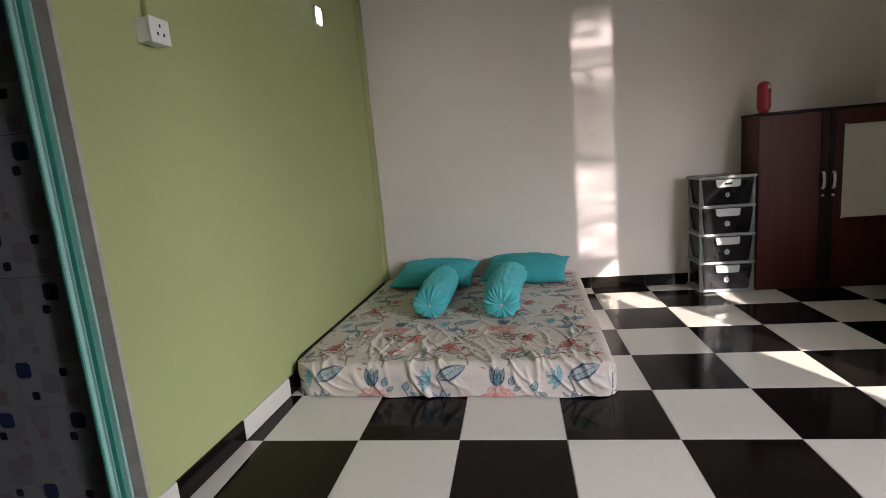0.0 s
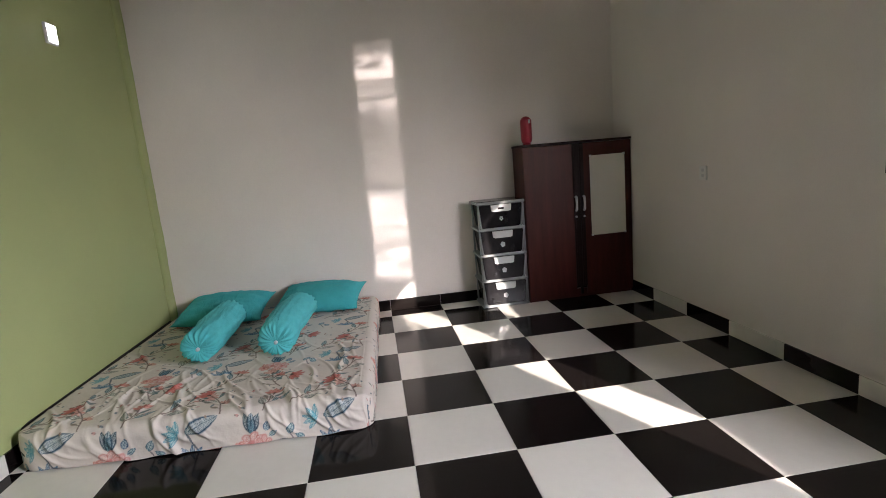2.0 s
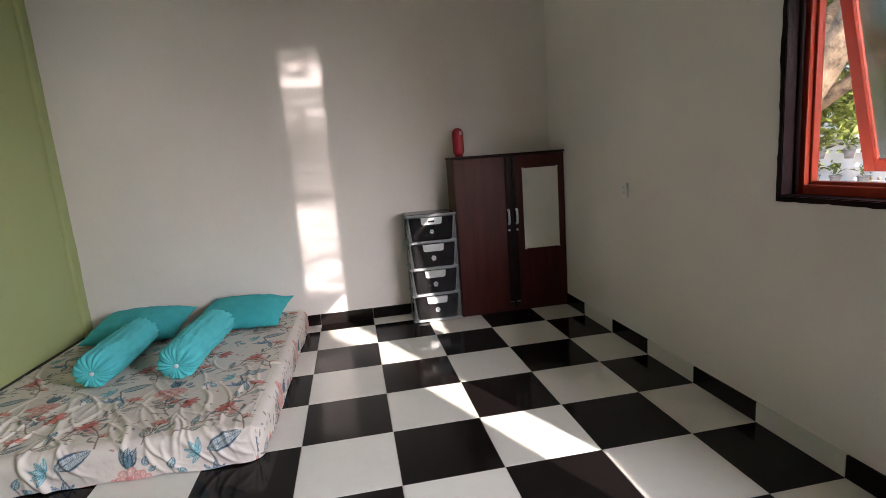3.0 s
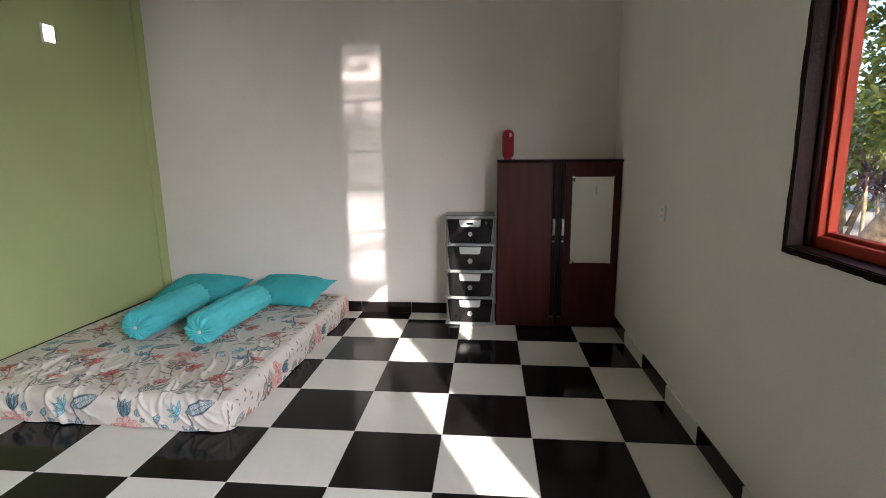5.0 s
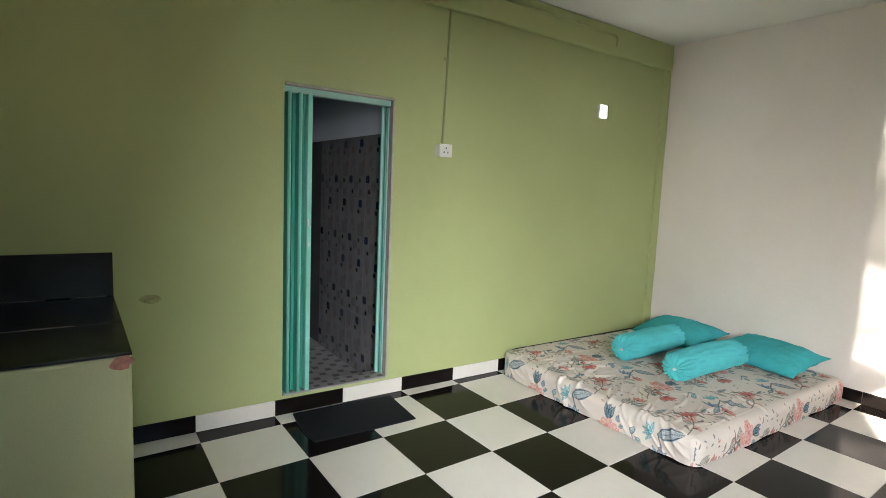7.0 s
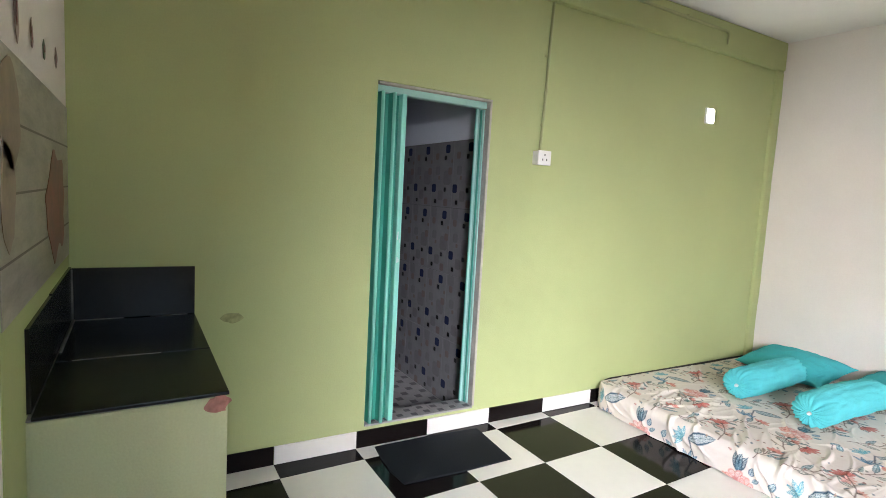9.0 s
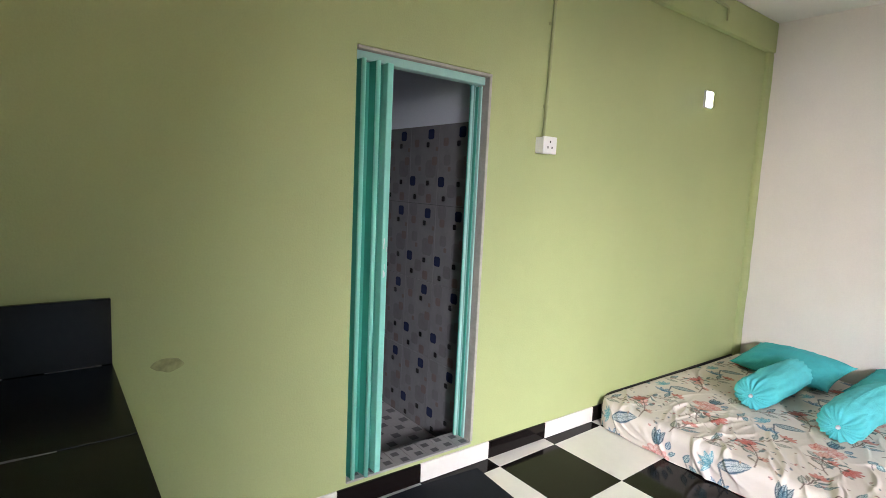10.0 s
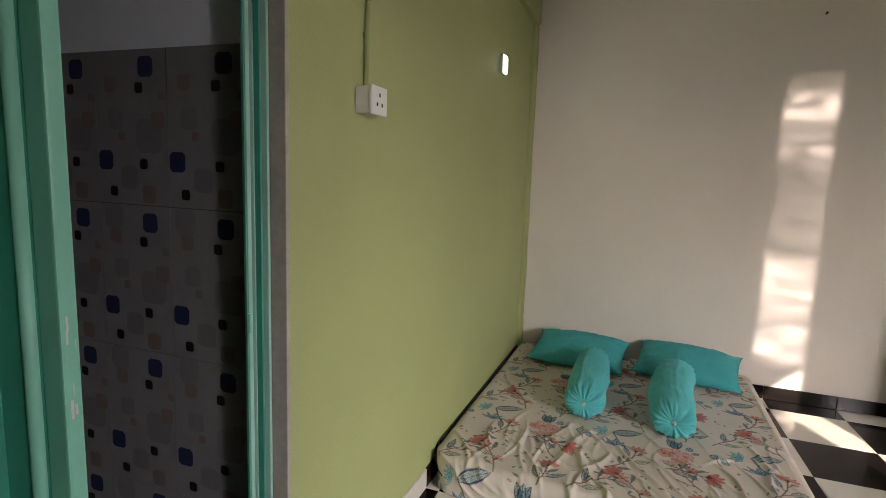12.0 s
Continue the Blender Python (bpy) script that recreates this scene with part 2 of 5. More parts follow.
def tube(bm, pts, rad, sides=10, mat=0, cap=True):
    """A round bar through points; rad is one radius or one for each point."""
    pts = [Vector(p) for p in pts]
    rads = rad if isinstance(rad, (list, tuple)) else [rad] * len(pts)
    rings, side = [], None
    for i, p in enumerate(pts):
        d = (pts[min(i + 1, len(pts) - 1)] - pts[max(i - 1, 0)]).normalized()
        if side is None:
            side = d.orthogonal().normalized()
        side = (side - side.dot(d) * d).normalized()
        up = d.cross(side)
        rings.append([bm.verts.new(p + rads[i] * (math.cos(a) * side + math.sin(a) * up)) for a in (math.tau * k / sides for k in range(sides))])
    for a, b in zip(rings, rings[1:]):
        for k in range(sides):
            f = bm.faces.new((a[k], a[(k + 1) % sides], b[(k + 1) % sides], b[k]))
            f.material_index, f.smooth = mat, True
    if cap:
        bm.faces.new(rings[0][::-1]).material_index = mat
        bm.faces.new(rings[-1]).material_index = mat
    return bm


def plate(bm, outline, z0, z1, mat=0):
    """A flat piece with the given outline (x, y), from z0 to z1."""
    low = [bm.verts.new((x, y, z0)) for x, y in outline]
    high = [bm.verts.new((x, y, z1)) for x, y in outline]
    bm.faces.new(high).material_index = mat
    bm.faces.new(low[::-1]).material_index = mat
    for i in range(len(low)):
        j = (i + 1) % len(low)
        bm.faces.new((low[i], low[j], high[j], high[i])).material_index = mat
    return bm


def mesh_of(name, bm, mats, smooth=False):
    me = bpy.data.meshes.new(name)
    bmesh.ops.recalc_face_normals(bm, faces=bm.faces[:])
    bm.to_mesh(me)
    bm.free()
    for m in mats if isinstance(mats, (list, tuple)) else (mats,):
        me.materials.append(m)
    if smooth:
        for poly in me.polygons:
            poly.use_smooth = True
    return me


def part(name, bm, material, parent, label="", smooth=False):
    """One bmesh as one mesh object under a thing or a part."""
    ob = new(name, mesh_of(name, bm, material, smooth))
    ob.parent = parent
    return tagged(ob, label)


def thing(name, place, label, category, group="", turn=0.0):
    """An empty at the base of a thing, which parents its parts."""
    ob = new(name)
    ob.empty_display_size = 0.1
    ob.matrix_world = pose(*place, 0, 0, turn)
    return tagged(ob, label, category, group)


def fixed(name, bm, material, label="", category="", smooth=False):
    return tagged(new(name, mesh_of(name, bm, material, smooth)), label, category, "", "structure")


def one(name, bm, material, label, category, group="", smooth=False, place=(0, 0, 0), turn=0.0):
    ob = new(name, mesh_of(name, bm, material, smooth))
    ob.matrix_world = pose(*place, 0, 0, turn)
    return tagged(ob, label, category, group)


B = bmesh.new

# ---------------------------------------------------------------- the plan, in metres
TILE = 0.45
XW, XE, YN, YS, ZC = -0.10, 3.942, 2.44, -2.66, 2.94      # faces of the four walls, ceiling
T = 0.13                                                  # wall thickness
SKEW = Matrix.Translation((XW, -0.36, 0)) @ pose(0, 0, 0, 0, -0.5, -1.9) @ Matrix.Translation((-XW, 0.36, 0))   # the green wall stands 1.9 degrees off square; its slight lean only fits the camera's view

DOOR_Y0, DOOR_Y1, DOOR_Z0, DOOR_Z1 = -1.305, -0.580, 0.12, 2.045   # bathroom doorway
ENTRY_Y0, ENTRY_Y1, ENTRY_Z1 = -2.58, -1.72, 2.20          # open entrance
WIN_Y0, WIN_Y1, WIN_Z0, WIN_Z1 = -1.07, -0.085, 1.075, 2.13
BX0, BY0, BY1, BZ = -1.75, -2.1, -0.552, 0.01              # bathroom


def wall(name, axis, a0, a1, b0, b1, z0, z1, holes, material, label):
    """A wall whose run is along x ("x": b is y) or along y ("y": b is x), with holes (a0, a1, z0, z1) through it."""
    us = sorted({a0, a1, *(v for h in holes for v in h[:2])})
    zs = sorted({z0, z1, *(v for h in holes for v in h[2:])})
    bm = B()
    for u0, u1 in zip(us, us[1:]):
        for w0, w1 in zip(zs, zs[1:]):
            if any(h[0] <= u0 and u1 <= h[1] and h[2] <= w0 and w1 <= h[3] for h in holes):
                continue
            if axis == "x":
                box(bm, (u0, b0, w0), (u1, b1, w1))
            else:
                box(bm, (b0, u0, w0), (b1, u1, w1))
    bmesh.ops.remove_doubles(bm, verts=bm.verts[:], dist=1e-5)
    seen = {}
    for f in bm.faces[:]:
        key = tuple(round(c, 4) for c in f.calc_center_median())
        seen.setdefault(key, []).append(f)
    bmesh.ops.delete(bm, geom=[f for fs in seen.values() if len(fs) > 1 for f in fs], context="FACES_ONLY")
    return fixed(name, bm, material, label, "wall")


west = wall("wall_west", "y", YS - T, YN + T, XW - T, XW, -0.1, ZC + 0.1, [(DOOR_Y0, DOOR_Y1, DOOR_Z0, DOOR_Z1)], GREEN_WALL,
            "lime green painted plaster wall with a bathroom doorway")
north = wall("wall_north", "x", XW, XE, YN, YN + T, -0.1, ZC + 0.1, [], WHITE_WALL, "off-white painted plaster wall behind the mattress")
east = wall("wall_east", "y", YS - T, YN + T, XE, XE + T, -0.1, ZC + 0.1,
            [(ENTRY_Y0, ENTRY_Y1, -0.1, ENTRY_Z1), (WIN_Y0, WIN_Y1, WIN_Z0, WIN_Z1)], WHITE_WALL,
            "off-white painted plaster wall with a window opening")
south = wall("wall_south", "x", XW - 0.1, XE, YS - T, YS, -0.1, ZC + 0.1, [], WHITE_WALL, "off-white painted plaster wall above the counter")
bm = B()
box(bm, (XW - T, YS - T, ZC), (XE + T, YN + T, ZC + 0.1))
fixed("ceiling", bm, CEILING, "flat off-white painted ceiling", "ceiling")

# concrete beam, painted with the green wall
bm = B()
box(bm, (XW - 0.01, YS, 2.70), (-0.056, YN, ZC - 0.002), 0.014)
beam = tagged(fixed("trim_beam", bm, GREEN_WALL, "lime green painted concrete beam along the ceiling", "beam"))
# wavering edge where the green paint runs onto the white wall
bm = B()
_edge = [(0.024 - 0.0087 * z + 0.006 * noise.noise(Vector((0.0, 3.0, z * 3.1))) + 0.003 * noise.noise(Vector((5.0, 1.0, z * 17))), z) for z in [0.10 + 2.58 * k / 90 for k in range(91)]]
_front = [bm.verts.new((x, YN - 0.0016, z)) for x, z in _edge]
_back = [bm.verts.new((-0.04, YN - 0.0016, z)) for _, z in _edge]
_side = [bm.verts.new((x, YN, z)) for x, z in _edge]
for k in range(90):
    bm.faces.new((_front[k], _front[k + 1], _back[k + 1], _back[k]))
    bm.faces.new((_front[k], _side[k], _side[k + 1], _front[k + 1]))
tagged(new("paint_edge", mesh_of("paint_edge", bm, GREEN_WALL)), "wavering green paint edge").parent = north

# shallow plastered post in the corner, painted with the green wall
bm = B()
box(bm, (XW - 0.03, YN - 0.085, 0.0), (XW + 0.026, YN + 0.02, 2.71), 0.018, segments=3)
post = fixed("trim_post", bm, GREEN_WALL, "lime green painted plaster post in the corner", "post")

# floor bed under the tiles
bm = B()
box(bm, (XW - 0.1, YS, -0.1), (XE, YN, -0.0025))
floor = fixed("floor", bm, GROUT, "black and white checkered glazed tile floor", "floor")

# ---------------------------------------------------------------- bathroom behind the folding door
BATH_PAINT = plaster("pale_blue_grey_paint", (0.66, 0.70, 0.78))
bm = B()
box(bm, (BX0 - T, BY0 - T, -0.1), (XW - T + 0.01, BY1 + T, BZ - 0.006))
bath_floor = fixed("floor_bathroom", bm, CEMENT, "patterned tile floor of the bathroom", "floor")
bath_north = wall("wall_bathroom_north", "x", BX0, XW - T, BY1, BY1 + T, BZ - 0.006, ZC + 0.1, [], BATH_PAINT,
                  "bathroom wall, patterned tiles below pale grey paint")
bath_south = wall("wall_bathroom_south", "x", BX0, XW - T, BY0 - T, BY0, BZ - 0.006, ZC + 0.1, [], BATH_PAINT, "pale grey bathroom wall")
bath_west = wall("wall_bathroom_west", "y", BY0 - T, BY1 + T, BX0 - T, BX0, BZ - 0.006, ZC + 0.1, [], BATH_PAINT, "bathroom end wall, patterned tiles below pale grey paint")
bm = B()
box(bm, (BX0 - T, BY0 - T, ZC), (XW - T, BY1 + T, ZC + 0.1))
fixed("ceiling_bathroom", bm, CEILING, "plain bathroom ceiling", "ceiling")
# wall tiles of the bathroom: grey ceramic with printed rounded squares
TW, TH = 0.283, 0.4565
BATH_TILE = surface("grey_bathroom_tile", (0.180, 0.179, 0.182), 0.25, var=0.12, scale=10, grain=60, bump=0.02, each=0.1)
NAVY_PRINT = surface("navy_print", (0.022, 0.029, 0.070), 0.25, var=0.2, bump=0.0)
BLACK_PRINT = surface("black_print", (0.010, 0.010, 0.012), 0.25, var=0.2, bump=0.0)
RUST_PRINT = surface("faded_rust_print", (0.160, 0.130, 0.118), 0.25, var=0.15, bump=0.0)
SHADE_PRINT = surface("grey_print", (0.152, 0.151, 0.153), 0.25, var=0.15, bump=0.0)
MOTIFS = (  # place in the tile, size, print
    (0.72, 0.885, 0.058, 1), (0.12, 0.29, 0.058, 1), (0.62, 0.755, 0.030, 2), (0.66, 0.27, 0.030, 2), (0.22, 0.085, 0.030, 2),
    (0.22, 0.78, 0.046, 3), (0.87, 0.55, 0.050, 3), (0.72, 0.075, 0.052, 3), (0.93, 0.70, 0.024, 3), (0.36, 0.45, 0.026, 3),
    (0.20, 0.915, 0.075, 4), (0.74, 0.45, 0.10, 4), (0.28, 0.56, 0.06, 4), (0.45, 0.18, 0.07, 4),
)


def rounded(cx, cy, size, k=0.17):
    """The outline of a rounded square."""
    h, c = size / 2, size * k
    return [(cx + x * h + dx * c, cy + y * h + dy * c) for x, y, dx, dy in (
        (1, -1, -1, 0), (-1, -1, 1, 0), (-1, -1, 0, 1), (-1, 1, 0, -1), (-1, 1, 1, 0), (1, 1, -1, 0), (1, 1, 0, -1), (1, -1, 0, 1))][::-1]


def printed_tile(width, height):
    """A tile face up, from (0, 0), with its printed squares a hair proud."""
    bm = B()
    box(bm, (0.0012, 0.0012, 0), (width - 0.0012, height - 0.0012, 0.006))
    for u, v, s, k in sorted(MOTIFS, key=lambda q: -q[2]):
        lift = 0.0062 if k == 4 else 0.0064
        x, y = u * TW, v * TH
        if x + s / 2 > width or y + s / 2 > height or x < s / 2 or y < s / 2:
            continue
        bm.faces.new([bm.verts.new((px, py, lift)) for px, py in rounded(x, y, s)]).material_index = k
    return mesh_of("printed_tile", bm, (BATH_TILE, NAVY_PRINT, BLACK_PRINT, RUST_PRINT, SHADE_PRINT))


bm = B()
box(bm, (BX0, BY1 - 0.003, BZ), (XW - T - 0.002, BY1 + 0.001, 1.824))
part("grout_bed", bm, surface("dark_tile_grout", (0.05, 0.05, 0.052), 0.9, var=0.3, bump=0.2), bath_north)
whole_tile, cut_tile = printed_tile(TW, TH), printed_tile(TW, 1.825 - 1.3705)
for col in range(5):
    x = -0.540 + TW * (1 - col)
    for row in range(4):
        z = 0.001 + TH * row
        tile = new("tile", whole_tile if row < 3 else cut_tile)
        if x + TW > XW - T:
            bm = B()
            box(bm, (0.0012, 0.0012, 0), (XW - T - x - 0.001, min(TH, 1.825 - z) - 0.0012, 0.006))
            for u, v, s, k in MOTIFS:
                if u * TW + s / 2 < XW - T - x and v * TH + s / 2 < 1.825 - z:
                    bm.faces.new([bm.verts.new((px, py, 0.0064)) for px, py in rounded(u * TW, v * TH, s)]).material_index = k
            tile.data = mesh_of("edge_tile", bm, (BATH_TILE, NAVY_PRINT, BLACK_PRINT, RUST_PRINT, SHADE_PRINT))
        tile.matrix_world = pose(x, BY1 - 0.0005, z, 90, 0, 0)
        tile.parent = bath_north
bm = B()
box(bm, (BX0 - 0.001, BY0, BZ), (BX0 + 0.003, BY1 - 0.008, 1.824))
part("grout_bed", bm, bpy.data.materials["dark_tile_grout"], bath_west)
for col in range(5):
    for row in range(4):
        tile = new("tile", whole_tile if row < 3 else cut_tile)
        tile.matrix_world = pose(BX0 + 0.0005, BY1 - 0.008 - TW * (col + 1), 0.001 + TH * row, 90, 0, 90)
        tile.parent = bath_west
# small square floor tiles of the bathroom and the tiled sill
small_light = surface("pale_small_tile", (0.30, 0.29, 0.28), 0.35, var=0.15, bump=0.03, each=0.2)
small_dark = surface("dark_small_tile", (0.075, 0.07, 0.075), 0.35, var=0.2, bump=0.03, each=0.2)
SQ = 0.075
bm = B()
box(bm, (0.001, 0.001, 0), (SQ - 0.001, SQ - 0.001, 0.006))
sq_a = mesh_of("small_tile", bm, small_light)
bm = B()
box(bm, (0.001, 0.001, 0), (SQ - 0.001, SQ - 0.001, 0.006))
box(bm, (0.013, 0.013, 0.004), (SQ - 0.013, SQ - 0.013, 0.0064), mat=1)
sq_b = mesh_of("small_tile_dark", bm, (small_light, small_dark))
for i in range(14):
    for j in range(11):
        t_ = new("tile", sq_a if (i + j) % 2 else sq_b)
        t_.matrix_world = pose(XW - T - 0.003 - SQ * (i + 1), BY1 - 0.008 - SQ * (j + 1), BZ - 0.006)
        t_.parent = bath_floor

# ---------------------------------------------------------------- bathroom doorway: sill, frame, folding door
sill = thing("door_sill", (XW, (DOOR_Y0 + DOOR_Y1) / 2, DOOR_Z0), "raised tiled bathroom sill with grey patterned tiles", "sill")
tagged(sill, kind="structure")
for k in range(8):
    w = (DOOR_Y1 - DOOR_Y0) / 8
    bm = B()
    y0 = (k - 4) * w
    box(bm, (-T - 0.004, y0 + 0.001, 0.0), (0.008, y0 + w - 0.001, 0.012), 0.002)
    for row in (0, 1):
        x0 = -T + 0.012 + row * T / 2 + 0.012 * (k % 2)
        box(bm, (x0, y0 + 0.018 + 0.02 * row, 0.01), (x0 + 0.034, y0 + 0.056 + 0.02 * row, 0.0125), mat=1)
    part("tile", bm, (small_light, small_dark), sill)

frame_ = thing("door_frame", (XW, DOOR_Y1, DOOR_Z0), "mint green plastic frame of the bathroom doorway", "door frame")
tagged(frame_, kind="structure")
H = DOOR_Z1 - DOOR_Z0 - 0.012
bm = B()
box(bm, (-0.122, -0.020, 0.012), (-0.086, -0.002, H), 0.003)
box(bm, (-0.0855, -0.012, 0.012), (-0.048, -0.002, H - 0.044), 0.003)
box(bm, (-0.112, -0.034, 0.012), (-0.096, -0.019, H), 0.003)
part("jamb", bm, PALE_MINT, frame_)
bm = B()
box(bm, (-0.107, -0.0365, 0.02), (-0.101, -0.0335, H - 0.02))
part("seal_strip", bm, MINT_DARK, frame_, "deep green seal strip")
bm = B()
box(bm, (-0.0850, -0.0185, 0.014), (-0.0660, -0.0115, H - 0.046), 0.002)
part("seal_strip", bm, MINT_DARK, frame_, "deep green seal strip")
bm = B()
box(bm, (-0.098, -0.042, 0.93), (-0.086, -0.034, 0.985), 0.003)
part("latch", bm, MINT, frame_)
bm = B()
box(bm, (-0.080, DOOR_Y0 - DOOR_Y1 + 0.003, H - 0.042), (-0.030, -0.003, H - 0.003), 0.004)
part("track", bm, PALE_MINT, frame_)
bm = B()
box(bm, (-0.029, DOOR_Y0 - DOOR_Y1 + 0.004, H - 0.006), (0.006, 0.012, H + 0.008), 0.003)
box(bm, (-0.047, -0.0045, 0.012), (0.005, 0.012, H - 0.0065), 0.003)
part("edge_strip", bm, surface("bare_cement_edge", (0.40, 0.38, 0.33), 0.85, var=0.2, scale=9, grain=60, bump=0.15), frame_, "grey cement and plastic edge strip")

folding = thing("folding_door", (XW - 0.05, DOOR_Y0, DOOR_Z0 + 0.012), "mint green plastic folding door, pushed open in pleats", "door")
Z1 = H - 0.055
N, PITCH = 2, 0.064
for k in range(N):
    # pleats: two narrow panels meeting at a rounded front fold, the shaded one coloured darker
    y0, y1 = 0.006 + PITCH * k, 0.006 + PITCH * (k + 1)
    front = 0.055 if k < N - 1 else 0.064
    bm = B()
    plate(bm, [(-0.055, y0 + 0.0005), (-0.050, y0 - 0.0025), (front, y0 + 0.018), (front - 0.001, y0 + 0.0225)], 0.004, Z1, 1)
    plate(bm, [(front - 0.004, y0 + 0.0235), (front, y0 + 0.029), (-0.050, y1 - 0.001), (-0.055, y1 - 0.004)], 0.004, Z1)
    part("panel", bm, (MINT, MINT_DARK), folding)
    bm = B()
    tube(bm, [(front + 0.001, y0 + 0.0235, 0.004), (front + 0.001, y0 + 0.0235, Z1)], 0.0105, 8)
    part("hinge_strip", bm, MINT, folding)
    # dark strip that puts the shade of the gap into colour
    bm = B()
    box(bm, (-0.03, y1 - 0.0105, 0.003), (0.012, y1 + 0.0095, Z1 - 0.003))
    part("fold", bm, MINT_DARK, folding, "dark green strip for the shaded gap between pleats")
bm = B()
box(bm, (0.014, 0.006 + PITCH * N + 0.004, 0.004), (0.066, 0.006 + PITCH * N + 0.034, Z1), 0.005)
part("end_post", bm, MINT, folding)
bm = B()
box(bm, (0.028, 0.006 + PITCH * N + 0.033, 0.86), (0.050, 0.006 + PITCH * N + 0.039, 0.98), 0.004)
part("handle", bm, MINT_DARK, folding, "deep green handle")
rng = random.Random(21)
for k in range(6):      # pale scratches on the post
    y, z = 0.006 + PITCH * N + rng.uniform(0.008, 0.028), rng.uniform(0.92, 1.12)
    bm = B()
    box(bm, (0.0655, y, z), (0.0668, y + rng.uniform(0.002, 0.005), z + rng.uniform(0.012, 0.04)))
    part("scratch", bm, LIGHT_PLASTIC, folding, "pale scratch in the plastic")

# ---------------------------------------------------------------- window, open top-hung sash, dark painted surround
window = thing("window_1", (XE, (WIN_Y0 + WIN_Y1) / 2, WIN_Z0), "red-brown painted wooden window with its sash pushed open", "window")
tagged(window, kind="structure")
WH, WW = WIN_Z1 - WIN_Z0, (WIN_Y1 - WIN_Y0) / 2
rng = random.Random(4)


def surround():
    """Uneven hand-painted dark band on the wall round the opening."""
    bm = B()
    steps = 40
    per = [(-WW, 0), (WW, 0), (WW, WH), (-WW, WH)]
    ring = []
    for s in range(4):
        (y0, z0), (y1, z1) = per[s], per[(s + 1) % 4]
        for k in range(steps):
            f = k / steps
            y, z = y0 + (y1 - y0) * f, z0 + (z1 - z0) * f
            w = 0.022 + 0.007 * noise.noise(Vector((y * 9, z * 9, 1.0))) + rng.uniform(-0.002, 0.002)
            oy, oz = y, z
            if s in (0, 2):
                oz = z + (-w if s == 0 else w)
                oy = y + (w * (1 if y > 0 else -1) if k == 0 else 0)
            else:
                oy = y + (w if s == 1 else -w)
                oz = z + (w * (1 if z > WH / 2 else -1) if k == 0 else 0)
            ring.append((y, z, oy, oz))
    ins = [bm.verts.new((-0.003, y, z)) for y, z, _, _ in ring]
    mid = [bm.verts.new((-0.003, oy, oz)) for _, _, oy, oz in ring]
    outs = [bm.verts.new((0.001, oy, oz)) for _, _, oy, oz in ring]
    for i in range(len(ring)):
        j = (i + 1) % len(ring)
        bm.faces.new((ins[i], ins[j], mid[j], mid[i]))
        bm.faces.new((mid[i], mid[j], outs[j], outs[i]))
    return bm


part("surround", surround(), FRAME_DARK, window, "dark maroon hand-painted band on the plaster")
for lo, hi in (((-0.002, WW - 0.004, 0.0), (0.074, WW - 0.0002, WH)), ((-0.002, -WW + 0.0002, 0.0), (0.074, -WW + 0.004, WH)),
               ((-0.002, -WW + 0.004, WH - 0.004), (0.074, WW - 0.004, WH - 0.0002)), ((-0.002, -WW + 0.004, 0.0002), (0.074, WW - 0.004, 0.004))):
    bm = B()
    box(bm, lo, hi)
    part("reveal", bm, FRAME_DARK, window, "dark painted reveal")
for name, lo, hi in (("jamb", (0.074, WW - 0.036, 0), (0.126, WW - 0.0005, WH)), ("jamb", (0.074, -WW + 0.0005, 0), (0.126, -WW + 0.036, WH)),
                     ("head", (0.074, -WW + 0.036, WH - 0.040), (0.126, WW - 0.036, WH - 0.0005)), ("bottom_rail", (0.074, -WW + 0.036, 0.0005), (0.126, WW - 0.036, 0.042))):
    bm = B()
    box(bm, lo, hi, 0.005)
    part(name, bm, FRAME_RED, window)
for sgn in (1, -1):
    bm = B()
    y = sgn * (WW - 0.036)
    box(bm, (0.096, min(y, y - sgn * 0.013), 0.042), (0.128, max(y, y - sgn * 0.013), WH - 0.040), 0.003)
    part("stop", bm, FRAME_RED, window)
    bm = B()
    y = sgn * (WW - 0.010)
    tube(bm, [(0.060, y, 0.004), (0.060, y, WH - 0.004)], 0.011, 10)
    part("bead", bm, FRAME_DARK, window, "dark rounded bead")
bm = B()
box(bm, (0.096, -WW + 0.05, 0.0425), (0.128, WW - 0.05, 0.056), 0.003)
part("sill_stop", bm, FRAME_RED, window)
# sash, hung at the head and pushed out at its foot
bm = B()
sash_w, sash_h = WW - 0.040, WH - 0.095
st = 0.050
for lo, hi in (((-0.016, sash_w - st, -sash_h), (0.016, sash_w, 0)), ((-0.016, -sash_w, -sash_h), (0.016, -sash_w + st, 0)),
               ((-0.016, -sash_w + st, -st), (0.016, sash_w - st, 0)), ((-0.016, -sash_w + st, -sash_h), (0.016, sash_w - st, -sash_h + st))):
    box(bm, lo, hi, 0.004)
sash = part("sash", bm, FRAME_RED, window)
sash.matrix_local = pose(0.148, 0, WH - 0.045, 0, -13.9, 0)
bm = B()
box(bm, (-0.003, -sash_w + st - 0.006, -sash_h + st - 0.006), (0.003, sash_w - st + 0.006, -st + 0.006))
pane = part("pane", bm, FROSTED, sash, "grey tinted glass pane")
bm = B()
tube(bm, [(-0.018, sash_w - 0.1, -0.02), (-0.018, sash_w - 0.16, -0.02)], 0.004, 6)
part("hinge", bm, CHROME, sash)

GZ = -0.12
PALE_WALL = plaster("sun_block_wall_paint", (0.70, 0.68, 0.64))
